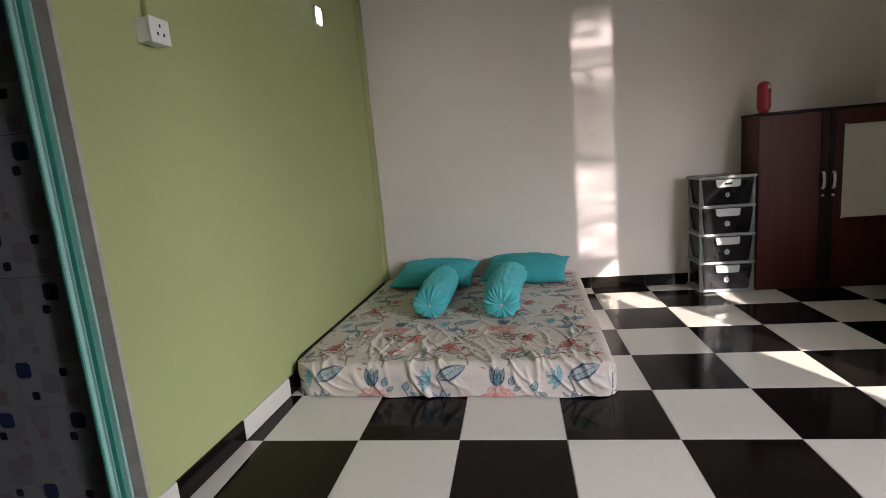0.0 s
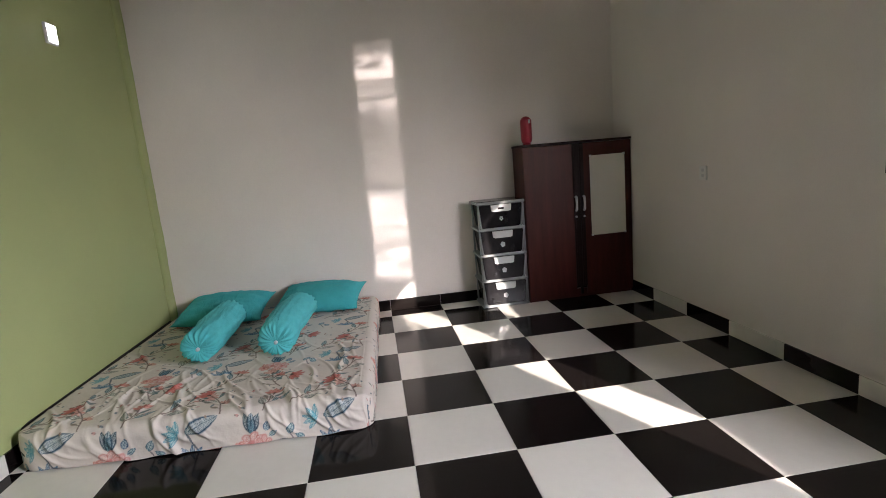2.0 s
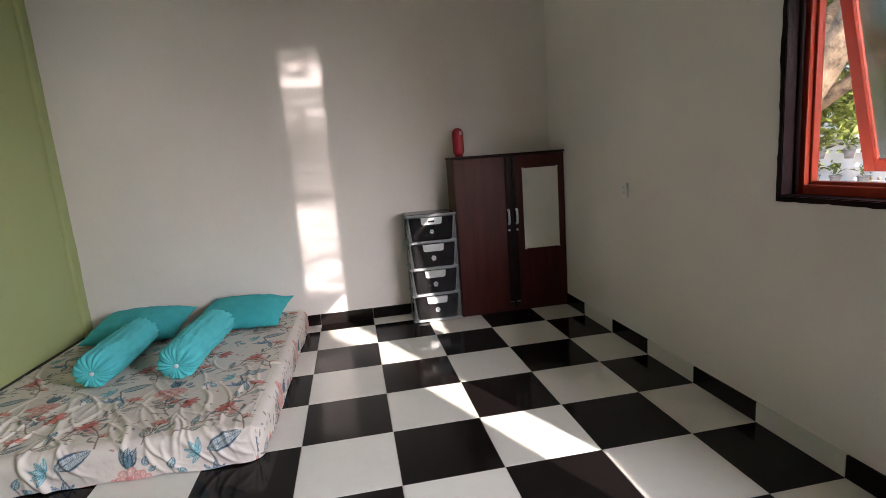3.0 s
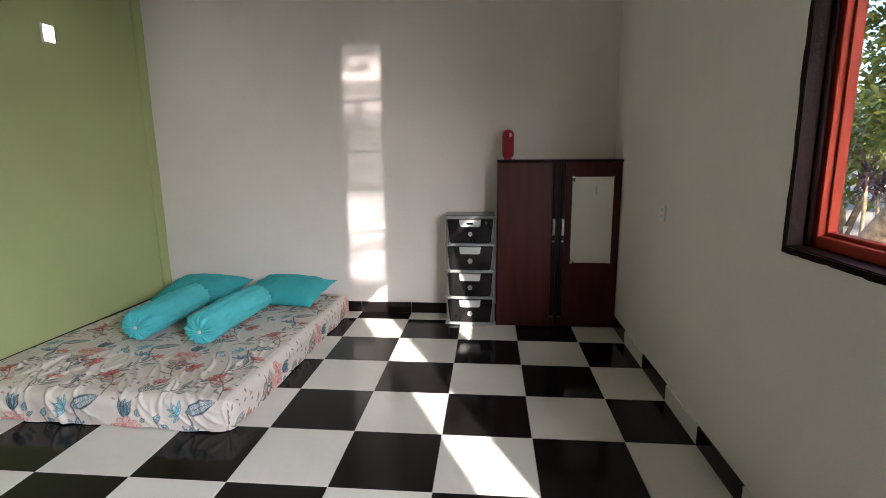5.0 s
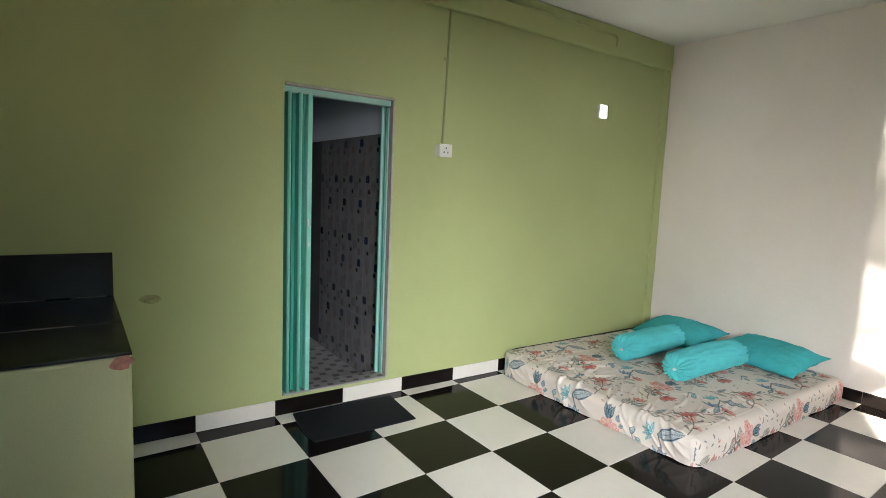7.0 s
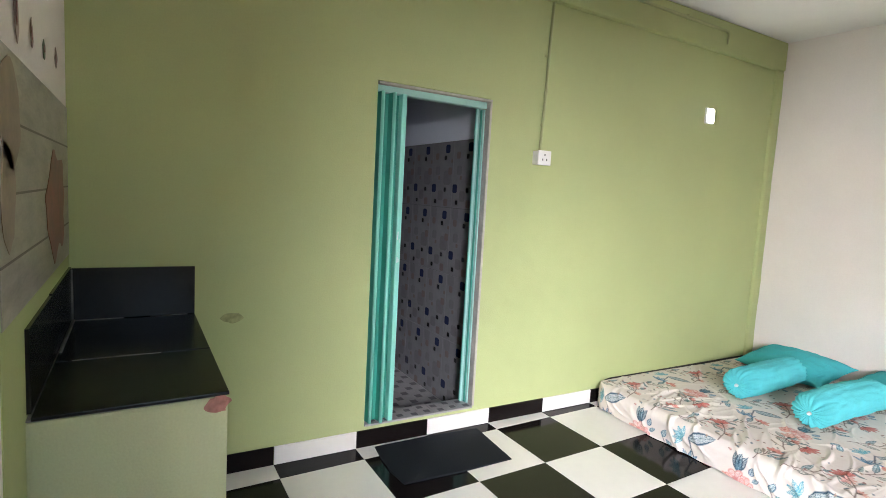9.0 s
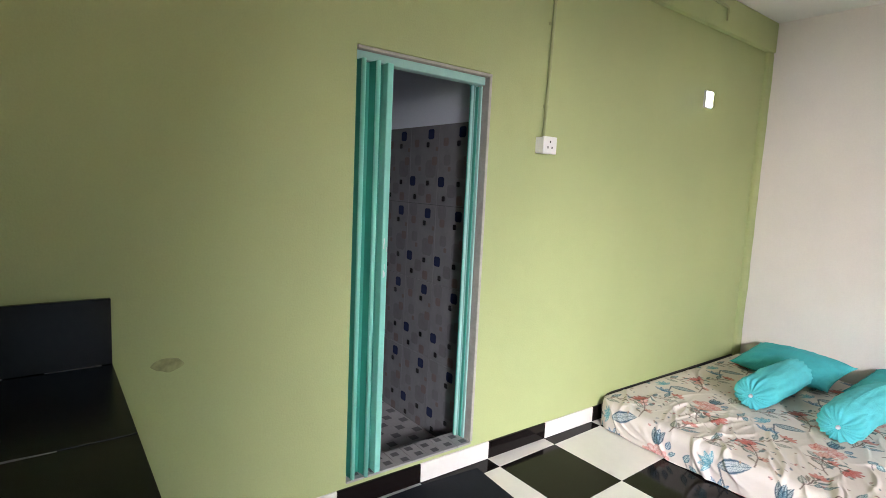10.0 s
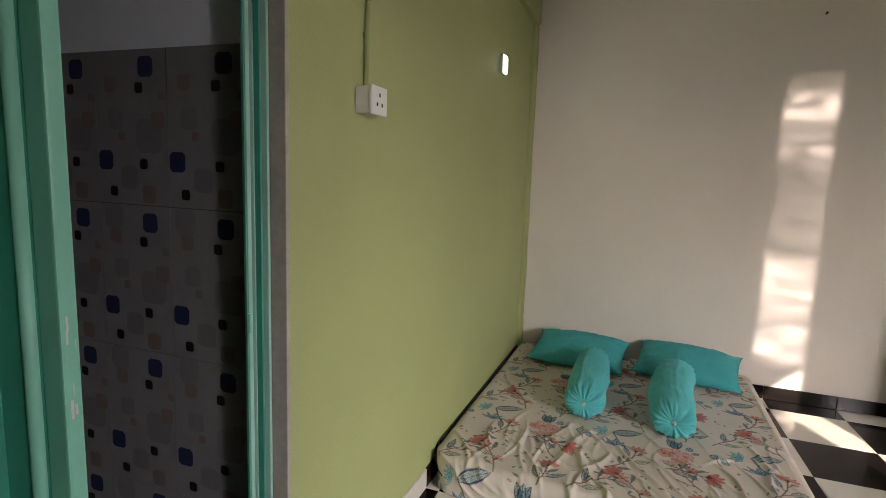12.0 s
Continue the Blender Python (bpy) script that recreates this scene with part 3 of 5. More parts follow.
# open entrance: plain dark wooden frame
entry = thing("door_2", (XE, (ENTRY_Y0 + ENTRY_Y1) / 2, 0), "open entrance doorway with a red-brown wooden frame", "doorway")
tagged(entry, kind="structure")
EW = (ENTRY_Y1 - ENTRY_Y0) / 2
for lo, hi in (((0.004, EW - 0.030, 0.0), (T - 0.004, EW - 0.0005, ENTRY_Z1 - 0.03)), ((0.004, -EW + 0.0005, 0.0), (T - 0.004, -EW + 0.030, ENTRY_Z1 - 0.03)),
               ((0.004, -EW + 0.0005, ENTRY_Z1 - 0.0295), (T - 0.004, EW - 0.0005, ENTRY_Z1 - 0.0005))):
    bm = B()
    box(bm, lo, hi, 0.004)
    part("frame", bm, FRAME_DARK, entry)
# unseen blocker, added so the sun patch ends short of the entrance
bm = B()
box(bm, (T + 0.06, -EW - 0.6, GZ), (T + 0.14, EW + 0.6, 0.92), 0.01)
fixed("wall_sun_block", bm, PALE_WALL, "unseen low wall added outside the entrance to block low sun", "wall").matrix_world = pose(XE, (ENTRY_Y0 + ENTRY_Y1) / 2, 0)
bm = B()
box(bm, (0, -EW, -0.1), (T, EW, -0.004))
part("threshold", bm, CEMENT, entry)

# ---------------------------------------------------------------- mattress with its fitted sheet
MX0, MX1, MY0, MY1, MZ = -0.070, 1.635, 0.425, 2.425, 0.175
LX, LY = 0.65, 0.70          # repeat of the print


def print_tile(res=0.002):
    """One repeat of the floral print, painted by rule: branches, leaves, buds and blossoms."""
    nx, ny = int(LX / res), int(LY / res)
    U, V = np.meshgrid((np.arange(nx) + 0.5) * res, (np.arange(ny) + 0.5) * res)
    img = np.empty((ny, nx, 3))
    img[:] = (0.71, 0.645, 0.585)
    r = np.random.RandomState(11)

    def local(cx, cy, ang):
        dx = (U - cx + LX / 2) % LX - LX / 2
        dy = (V - cy + LY / 2) % LY - LY / 2
        c, s = math.cos(ang), math.sin(ang)
        return c * dx + s * dy, -s * dx + c * dy

    def lay(mask, col, a=1.0):
        k = (np.clip(mask, 0, 1) * a)[..., None]
        img[:] = img * (1 - k) + np.array(col) * k

    def soft(v, edge, w):
        return np.clip((edge - v) / w + 0.5, 0, 1)

    def stem(x, y, ang, length, bend, width, col):
        """A bent line; returns places along it."""
        out, n = [], int(length / 0.004)
        near = np.full(U.shape, 9.0)
        for k in range(n):
            x, y = x + 0.004 * math.cos(ang), y + 0.004 * math.sin(ang)
            ang += bend * 0.004 + r.uniform(-0.05, 0.05)
            dx, dy = local(x, y, 0)
            near = np.minimum(near, dx * dx + dy * dy)
            out.append((x, y, ang))
        lay(soft(np.sqrt(near), width, 0.002), col, 0.85)
        return out

    def leaf(cx, cy, ang, a, b, light, dark, veined=True):
        x, y = local(cx, cy, ang)
        w = b * np.clip(1 - (x / a) ** 2, 0, 1) ** 0.8 * (1 - 0.25 * x / a)
        q = np.abs(y) / np.maximum(w, 1e-5)
        inside = (np.abs(x) < a) * soft(q, 1, 0.25)
        lay(inside, light, 0.60 if veined else 0.85)
        if veined:
            vein = np.abs(np.sin((x - np.abs(y) * 0.8) * 380)) < 0.42
            lay(inside * vein * (np.abs(y) < 0.8 * w), dark, 0.75)
            lay(inside * soft(np.abs(q - 0.90), 0.20, 0.1), dark, 0.95)
        lay(inside * soft(np.abs(y), 0.0013, 0.0015), dark, 0.9)

    def blossom(cx, cy, ang, rad, petals, light, dark, flat=0.75):
        x, y = local(cx, cy, ang)
        y = y / flat
        rr, th = np.hypot(x, y), np.arctan2(y, x)
        edge = rad * (0.66 + 0.34 * np.abs(np.cos(petals * th / 2)) ** 0.7)
        inside = soft(rr / edge, 1, 0.12)
        streak = 0.5 + 0.5 * np.sin(petals * 3.5 * th + 9 * np.sin(rr * 90 + 2 * th))
        lay(inside, light, 0.55)
        lay(inside * streak, light, 0.8)
        lay(inside * (np.abs(np.sin(petals * th / 2 + 1.57)) < 0.26), dark, 0.85)
        lay(inside * soft(np.abs(rr / edge - 0.92), 0.09, 0.08), dark, 0.6)
        lay(inside * (streak > 0.8) * (rr < 0.75 * rad), dark, 0.55)
        lay(soft(rr / edge, 0.26, 0.15), dark, 0.85)

    def tulip(cx, cy, ang, size, light, dark):
        for k in (-1, 1, 0):
            leaf(cx + 0.30 * size * k * math.sin(ang) * -1, cy + 0.30 * size * k * math.cos(ang), ang + 0.35 * k, size, size * 0.40, light, dark, True)

    BARK, TEAL_D, TEAL_L = (0.07, 0.06, 0.10), (0.012, 0.09, 0.16), (0.30, 0.50, 0.53)
    ROSE, BLUE_D, BLUE_L = (0.68, 0.33, 0.30), (0.015, 0.07, 0.17), (0.26, 0.46, 0.58)
    OLIVE_D, TAN = (0.11, 0.13, 0.12), (0.46, 0.31, 0.22)
    # foot border: stems rising to a veined leaf, tulip, blue tuft, rose cluster
    stem(0.285, -0.02, 2.25, 0.19, -1.2, 0.0045, (0.03, 0.06, 0.10))
    leaf(0.275, 0.172, 0.40, 0.084, 0.034, (0.30, 0.42, 0.46), (0.015, 0.06, 0.11))
    for a_ in (1.7, 2.3, 2.9, 3.5, 4.1):
        leaf(0.165 + 0.038 * math.cos(a_), 0.135 + 0.034 * math.sin(a_), a_, 0.036, 0.012, (0.36, 0.60, 0.64), (0.05, 0.28, 0.36))
    for a_ in (0.2, 0.8, 1.5, 2.2, 2.8):
        leaf(0.215 + 0.035 * math.cos(a_), 0.012 + 0.028 * math.sin(a_), a_, 0.040, 0.011, BLUE_L, BLUE_D)
    stem(0.50, 0.03, 1.3, 0.10, -1.0, 0.0030, BARK)
    tulip(0.505, 0.145, 1.5, 0.052, (0.17, 0.31, 0.37), (0.012, 0.04, 0.075))
    leaf(0.575, 0.125, 1.3, 0.028, 0.017, BLUE_L, BLUE_D)
    leaf(0.600, 0.085, 0.6, 0.024, 0.012, TEAL_L, TEAL_D)
    blossom(0.495, 0.050, 0.4, 0.070, 7, (0.74, 0.48, 0.43), (0.56, 0.20, 0.18))
    blossom(0.550, 0.030, 1.4, 0.056, 6, (0.76, 0.46, 0.42), (0.56, 0.18, 0.17))
    blossom(0.450, 0.028, 2.4, 0.040, 6, (0.76, 0.44, 0.36), (0.52, 0.15, 0.13))
    stem(0.06, 0.0, 1.9, 0.11, 2.0, 0.0030, BARK)
    leaf(0.035, 0.10, 1.1, 0.030, 0.018, TEAL_L, TEAL_D)
    leaf(0.075, 0.055, 2.5, 0.028, 0.015, (0.16, 0.42, 0.46), TEAL_D)
    # field: long thin branches with narrow leaves on both sides, an open flower at each end
    def lotus(cx, cy, ang, size, light, dark):
        for k in (-2, 2, -1, 1, 0):
            t_ = ang + 0.55 * k
            leaf(cx + 0.62 * size * math.cos(t_), cy + 0.62 * size * math.sin(t_), t_, 0.62 * size, 0.25 * size, light, dark, False)
            x, y = local(cx + 0.62 * size * math.cos(t_), cy + 0.62 * size * math.sin(t_), t_)
            q = (x / (0.62 * size)) ** 2 + (y / (0.25 * size)) ** 2
            lay(soft(np.abs(q - 0.80), 0.20, 0.15), dark, 0.55)
        leaf(cx, cy, ang, 0.014, 0.010, (0.16, 0.10, 0.08), (0.06, 0.04, 0.04), False)

    TWIG = (0.12, 0.07, 0.06)
    REDS = (((0.62, 0.27, 0.21), (0.42, 0.09, 0.08)), ((0.66, 0.40, 0.33), (0.48, 0.18, 0.15)), ((0.56, 0.17, 0.14), (0.36, 0.06, 0.06)))
    for n_, (bx, by, ba, bl, bend) in enumerate(((0.04, 0.22, 1.0, 0.27, -3.0), (0.36, 0.21, 1.7, 0.26, 3.2), (0.18, 0.47, 0.5, 0.27, 2.4), (0.60, 0.44, 2.3, 0.22, -2.8), (0.44, 0.58, 0.3, 0.20, -3.2), (0.56, 0.20, 1.2, 0.16, 2.0))):
        line = stem(bx, by, ba, bl, bend, 0.0036, TWIG)
        for j, f in enumerate((0.18, 0.34, 0.50, 0.66, 0.82)):
            side = 1 if (j + n_) % 2 else -1
            x, y, a = line[int(f * (len(line) - 1))]
            twig = stem(x, y, a + side * 0.9, r.uniform(0.018, 0.045), side * -7, 0.0030, TWIG)
            tx, ty, ta = twig[-1]
            pick = (0, 2, 3, 4, 2, 1, 3, 2, 0, 2)[(j * 3 + n_ * 2) % 10]
            if pick == 0:
                leaf(tx + 0.036 * math.cos(ta), ty + 0.036 * math.sin(ta), ta, 0.044, 0.018, (0.52, 0.52, 0.46), (0.09, 0.12, 0.11))
            elif pick == 1:
                lotus(tx, ty, ta, 0.030, *REDS[n_ % 3])
            elif pick == 2:
                leaf(tx + 0.024 * math.cos(ta), ty + 0.024 * math.sin(ta), ta, 0.030, 0.011, (0.15, 0.22, 0.22), (0.04, 0.08, 0.09), False)
            elif pick == 3:
                leaf(tx + 0.020 * math.cos(ta), ty + 0.020 * math.sin(ta), ta, 0.024, 0.010, (0.30, 0.25, 0.19), OLIVE_D, False)
            else:
                leaf(tx + 0.040 * math.cos(ta), ty + 0.040 * math.sin(ta), ta, 0.050, 0.015, (0.20, 0.36, 0.40), (0.03, 0.09, 0.12))
        x, y, a = line[-1]
        lotus(x, y, a, (0.050, 0.058, 0.046)[n_ % 3], *REDS[(n_ + 1) % 3])
    for _ in range(46):
        cx, cy, a, s = r.uniform(0, LX), r.uniform(0.19, LY), r.uniform(0, 6.28), r.uniform(0.008, 0.016)
        leaf(cx, cy, a, s, s * r.uniform(0.35, 0.6), ((0.20, 0.22, 0.19), TAN, ROSE, (0.18, 0.24, 0.28), (0.36, 0.18, 0.16))[r.randint(5)], OLIVE_D, False)
    return img, res


def fitted_sheet():
    """Cotton drawn over the mattress: flat top with creases, sides with gathers, colour from the print."""
    cell = 0.0037
    W, L, S = MX1 - MX0, MY1 - MY0, MZ
    us = np.arange(-0.06, W + S + 0.012, cell)
    vs = np.arange(-S - 0.012, L - 0.01, cell)
    U, V = np.meshgrid(us, vs)
    r = 0.062

    def drape(d):
        """Over an edge: how far out and how far down a cloth length d beyond the bend's start lies."""
        arc = r * math.pi / 2
        on = np.clip(d, 0, arc)
        out = np.where(d < 0, d, r * np.sin(on / r))
        down = np.where(d < 0, 0, r * (1 - np.cos(on / r)) + np.clip(d - arc, 0, None))
        return out, down

    ox, dx = drape(U - (W - r))
    oy, dy = drape(-V - (-r))
    ox0, dx0 = drape(-U - (-r))
    X = np.where(U > W / 2, (W - r) + ox, r - ox0)
    Y = r - oy
    Z = MZ - np.maximum(np.maximum(dx, dy), dx0)
    # corners: gather where two sides meet
    both = np.minimum(np.clip(dx, 0, 1), np.clip(dy, 0, 1))
    X -= both * 0.35
    Y += both * 0.35
    for cx, sx, rc in ((W - 0.10, 1, 0.10), (0.21, -1, 0.21)):     # rounded in plan at the two foot corners
        vx, vy = X - cx, Y - rc
        far = np.hypot(vx, vy)
        hit = (vx * sx > 0) & (vy < 0) & (far > rc)
        k = np.where(hit, (rc + 0.12 * (far - rc)) / np.maximum(far, 1e-6), 1.0)
        X, Y = cx + vx * k, rc + vy * k
    img, res = print_tile()
    ui, vi = ((U + 0.03) % LX / res).astype(int) % img.shape[1], ((V + 0.185) % LY / res).astype(int) % img.shape[0]
    col = img[vi, ui]
    h = np.zeros(U.shape)
    rr = np.random.RandomState(5)
    for k in range(64):          # long shallow creases, mostly running slantwise toward the foot
        cx, cy, a = rr.uniform(0.15, W - 0.1), 0.05 + abs(rr.normal(0, 0.45)), rr.normal(1.95, 0.5)
        ln, wd, am = rr.uniform(0.10, 0.34), rr.uniform(0.007, 0.016), rr.uniform(0.005, 0.014)
        dxx, dyy = U - cx, V - cy
        a_, b_ = math.cos(a) * dxx + math.sin(a) * dyy, -math.sin(a) * dxx + math.cos(a) * dyy
        b_ = b_ + 0.25 * a_ * a_ / ln * (1 if k % 2 else -1)
        h += am * np.exp(-(a_ / ln) ** 2 * 2.2) * np.exp(-(b_ / wd) ** 2)
    for k in range(26):          # deeper drawn folds slanting over the foot edge
        cx, cy, a = rr.uniform(0.05, W + 0.02), rr.uniform(-0.11, 0.03), rr.normal(2.18, 0.16)
        ln, wd, am = rr.uniform(0.08, 0.20), rr.uniform(0.008, 0.015), rr.uniform(0.005, 0.013)
        dxx, dyy = U - cx, V - cy
        a_, b_ = math.cos(a) * dxx + math.sin(a) * dyy, -math.sin(a) * dxx + math.cos(a) * dyy
        b_ = b_ + 0.5 * a_ * a_ / ln * 0.6
        h += am * np.exp(-(a_ / ln) ** 2 * 2.2) * np.exp(-(b_ / wd) ** 2)
    gather = (np.clip(dy, 0, 1) / S) * (0.0045 * np.sin(U * 31 + V * 26 + 2.0 * np.sin(U * 11)) * np.sin(U * 5.3 + 0.6) ** 2 + 0.0025 * np.sin(U * 13 + 1.0))
    gather += (np.clip(dx, 0, 1) / S) * 0.004 * np.sin(V * 17 + 2 * np.sin(V * 7)) * np.sin(V * 3.1 + 0.4) ** 2
    lean = np.clip((r - V) / r, 0, math.pi / 2) * (dx < 0.02)
    Z += h * np.cos(lean) * (dx < 0.02)
    Y -= gather + h * np.sin(lean)
    X += gather * (dx > 0.01)
    Z += 0.004 * np.sin(U * 4.1 + 1.0) * np.sin(V * 3.3) * (np.maximum(dx, dy) <= 0)
    Z = np.maximum(Z, 0.004 + 0.004 * (1 + np.sin(U * 23 + V * 19)))
    ny, nx = U.shape
    co = np.stack([X + MX0, Y + MY0, Z], -1).reshape(-1, 3)
    idx = np.arange(ny * nx).reshape(ny, nx)
    faces = np.stack([idx[:-1, :-1], idx[:-1, 1:], idx[1:, 1:], idx[1:, :-1]], -1).reshape(-1, 4)
    me = bpy.data.meshes.new("fitted_sheet")
    me.from_pydata(co.tolist(), [], faces.tolist())
    at = me.color_attributes.new("print", "FLOAT_COLOR", "POINT")
    at.data.foreach_set("color", np.concatenate([col.reshape(-1, 3), np.ones((ny * nx, 1))], 1).astype(np.float32).ravel())
    me.polygons.foreach_set("use_smooth", np.ones(len(faces), bool))
    me.materials.append(SHEET)
    return new("fitted_sheet", me)


mattress = thing("mattress", ((MX0 + MX1) / 2, (MY0 + MY1) / 2, 0), "low double mattress lying directly on the tiled floor", "mattress")
HW, HL = (MX1 - MX0) / 2, (MY1 - MY0) / 2


def slab(x0, x1, y0, y1, rl, rr):
    """The outline of a slab whose foot corners are rounded."""
    out = [(x1 - rr + rr * math.sin(a), y0 + rr - rr * math.cos(a)) for a in [math.pi / 2 * k / 8 for k in range(9)]]
    out += [(x1, y1), (x0, y1)]
    return out + [(x0 + rl - rl * math.cos(a), y0 + rl - rl * math.sin(a)) for a in [math.pi / 2 * k / 8 for k in range(9)]]


bm = B()
plate(bm, slab(-HW + 0.014, HW - 0.016, -HL + 0.016, HL - 0.002, 0.21, 0.11), 0.002, MZ - 0.030)
part("core", bm, DARK_CLOTH, mattress, "dark mattress cloth")
bm = B()
border = slab(-HW - 0.010, HW, -HL + 0.002, HL - 0.002, 0.215, 0.11)[9:]
tube(bm, [(x, y, MZ - 0.018 - 0.10 * max(0.0, min(1.0, (-HL + 0.19 - y) / 0.19))) for x, y in border[1:-3]], 0.009, 8)
part("piping", bm, DARK_CLOTH, mattress, "dark piped edge against the wall", smooth=True)
bm = B()
box(bm, (-HW - 0.010, -HL + 0.21, 0.002), (-HW + 0.008, HL - 0.002, MZ - 0.020), 0.004)
part("side_border", bm, DARK_CLOTH, mattress, "dark border against the wall")
sheet = tagged(fitted_sheet(), "off-white cotton sheet with coral and teal flower print, creased", "bed sheet")


# ---------------------------------------------------------------- pillows and bolsters
def cushion(a, b, h, seed):
    """A stuffed pillow with drawn-in sides, pointed corners and a seam."""
    bm = B()
    n = 34
    grid = {}
    for s in (1, -1):
        for i in range(n + 1):
            for j in range(n + 1):
                u, v = 2 * i / n - 1, 2 * j / n - 1
                rim = i in (0, n) or j in (0, n)
                if s < 0 and rim:
                    grid[s, i, j] = grid[1, i, j]
                    continue
                pull = 0.10
                x = a * u * (1 - pull * (1 - abs(v) ** 2.5) * abs(u) ** 3)
                y = b * v * (1 - pull * (1 - abs(u) ** 2.5) * abs(v) ** 3)
                round_ = 1 - 0.03 * (abs(u) * abs(v)) ** 3
                x, y = x * round_, y * round_
                fat = (max(0, 1 - abs(u) ** 2.6) * max(0, 1 - abs(v) ** 2.2)) ** 0.60
                wr = 0.006 * noise.noise(Vector((math.atan2(v, u) * 4 + seed, (u * u + v * v) * 1.2, s))) + 0.011 * noise.noise(Vector((u * 3.2 + seed, v * 3.2, s * 2.0))) + 0.005 * noise.noise(Vector((u * 8 + seed, v * 7, s)))
                edge = 0.004 * math.sin(19 * u + 13 * v + seed)
                z = s * h * fat * (0.82 if s > 0 else 0.55) + wr * (fat > 0) + (edge if rim else 0)
                grid[s, i, j] = bm.verts.new((x, y, z))
    for s in (1, -1):
        for i in range(n):
            for j in range(n):
                q = [grid[s, i, j], grid[s, i + 1, j], grid[s, i + 1, j + 1], grid[s, i, j + 1]]
                if len(set(q)) == 4:
                    bm.faces.new(q if s > 0 else q[::-1]).smooth = True
    return bm


def pillow(place, turn, tip, seed, label):
    ob = thing("pillow", place, label, "pillow", "pillows on the mattress")
    ob.matrix_world = pose(*place, tip, 0, turn)
    part("cover", cushion(0.350, 0.245, 0.124, seed), TEAL, ob, smooth=True)
    bm = B()
    pts = [(0.350 * (1 - 0.10 * (1 - abs(v) ** 2.5)) * (1 - 0.03 * abs(v) ** 3), 0.245 * v * (1 - 0.03 * abs(v) ** 3), 0) for v in [k / 12 - 1 for k in range(25)]]
    tube(bm, pts, 0.0035, 6)
    part("seam", bm, TEAL, ob, smooth=True)
    return ob


pillow((0.500, 2.130, MZ + 0.088), -6.0, 12.0, 1.0, "plump turquoise pillow leaning on the wall by the corner")
pillow((1.240, 2.140, MZ + 0.092), -10.0, 12.0, 6.0, "plump turquoise pillow at the outer side of the mattress")


def bolster(foot, head, rad, seed, label, bow=0.0):
    """A long round cushion between two ends, its cover gathered to a knot at each end."""
    foot, head = Vector(foot), Vector(head)
    ob = thing("bolster", foot, label, "bolster", "bolsters on the mattress")
    axis = (head - foot)
    length = axis.length
    d = axis.normalized()
    side = d.cross(Vector((0, 0, 1))).normalized()
    up = side.cross(d)
    sides = 120
    bm = B()
    rings = []
    # profile along the axis: knot, gathered face, shoulder, barrel, shoulder, face, knot
    prof = [(0.012, 0.10), (0.004, 0.22), (-0.002, 0.42), (-0.003, 0.62), (0.002, 0.80), (0.014, 0.92), (0.034, 0.985), (0.07, 1.0)]
    stations = [(s, q) for s, q in prof] + [(0.07 + (length - 0.14) * k / 26, 1.0) for k in range(1, 26)] + [(length - s, q) for s, q in reversed(prof)]
    for s, q in stations:
        f = s / length
        mid = d * s + side * bow * math.sin(math.pi * f) * 1.0
        ring = []
        pleat = max(0.0, min(1.0, (1.0 - q) * 3.0 + max(0, 0.10 - min(s, length - s)) * 6.5))
        for k in range(sides):
            a = math.tau * k / sides
            fold = pleat * (0.6 + 0.9 * abs(noise.noise(Vector((math.cos(a) * 2.2 + seed, math.sin(a) * 2.2, 1.0))))) * (0.062 * math.sin(21 * a + seed + 1.6 * math.sin(3 * a) + 1.1 * math.sin(5 * a + seed)) + 0.045 * math.sin(12 * a + 2 * seed + 1.3 * math.sin(4 * a)))
            wob = 0.050 * noise.noise(Vector((math.cos(a) * 4.5 - seed, math.sin(a) * 4.5, s * 3.5))) + 0.034 * noise.noise(Vector((math.cos(a) * 6 + seed, math.sin(a) * 6 + s * 10, s * 20))) + 0.055 * noise.noise(Vector((math.cos(a) * 1.5 + seed, math.sin(a) * 1.5, s * 7))) + 0.030 * noise.noise(Vector((math.cos(a) * 3.4 + seed, math.sin(a) * 3.4 + s * 6, s * 14))) + 0.016 * math.sin(9 * a + seed + 3 * math.sin(s * 9)) * math.exp(-(min(s, length - s) / 0.16) ** 2)
            rad_ = rad * q * (1 + fold + wob) * (1 - 0.06 * abs(2 * f - 1) ** 2)
            flat = 0.80 if math.sin(a) < 0 else 1.0
            ring.append(bm.verts.new(mid + rad_ * (math.cos(a) * side * 1.03 + flat * math.sin(a) * up) - d * (fold * 0.16 * q * (1 if f < 0.5 else -1))))
        rings.append(ring)
    for r0, r1 in zip(rings, rings[1:]):
        for k in range(sides):
            bm.faces.new((r0[k], r0[(k + 1) % sides], r1[(k + 1) % sides], r1[k])).smooth = True
    bm.faces.new(rings[0][::-1])
    bm.faces.new(rings[-1])
    part("cover", bm, TEAL_LIGHT, ob, smooth=True)
    bm = B()
    tube(bm, [d * 0.018, d * 0.004, d * -0.006, d * -0.010], [0.011, 0.012, 0.009, 0.003], 14)
    part("button", bm, LIGHT_PLASTIC, ob, "pale gathered knot", smooth=True)
    bm = B()
    tube(bm, [side * bow * math.sin(math.pi * f) + d * (length * f) + up * rad * 1.035 * (1 - 0.06 * abs(2 * f - 1) ** 2) + side * 0.02 for f in [0.12 + 0.76 * k / 14 for k in range(15)]], 0.0014, 6)
    part("seam", bm, TEAL_LIGHT, ob, smooth=True)
    return ob


bolster((0.607, 1.118, MZ + 0.100), (0.622, 1.860, MZ + 0.114), 0.113, 0.7, "turquoise bolster with a gathered end lying across the sheet", 0.0)
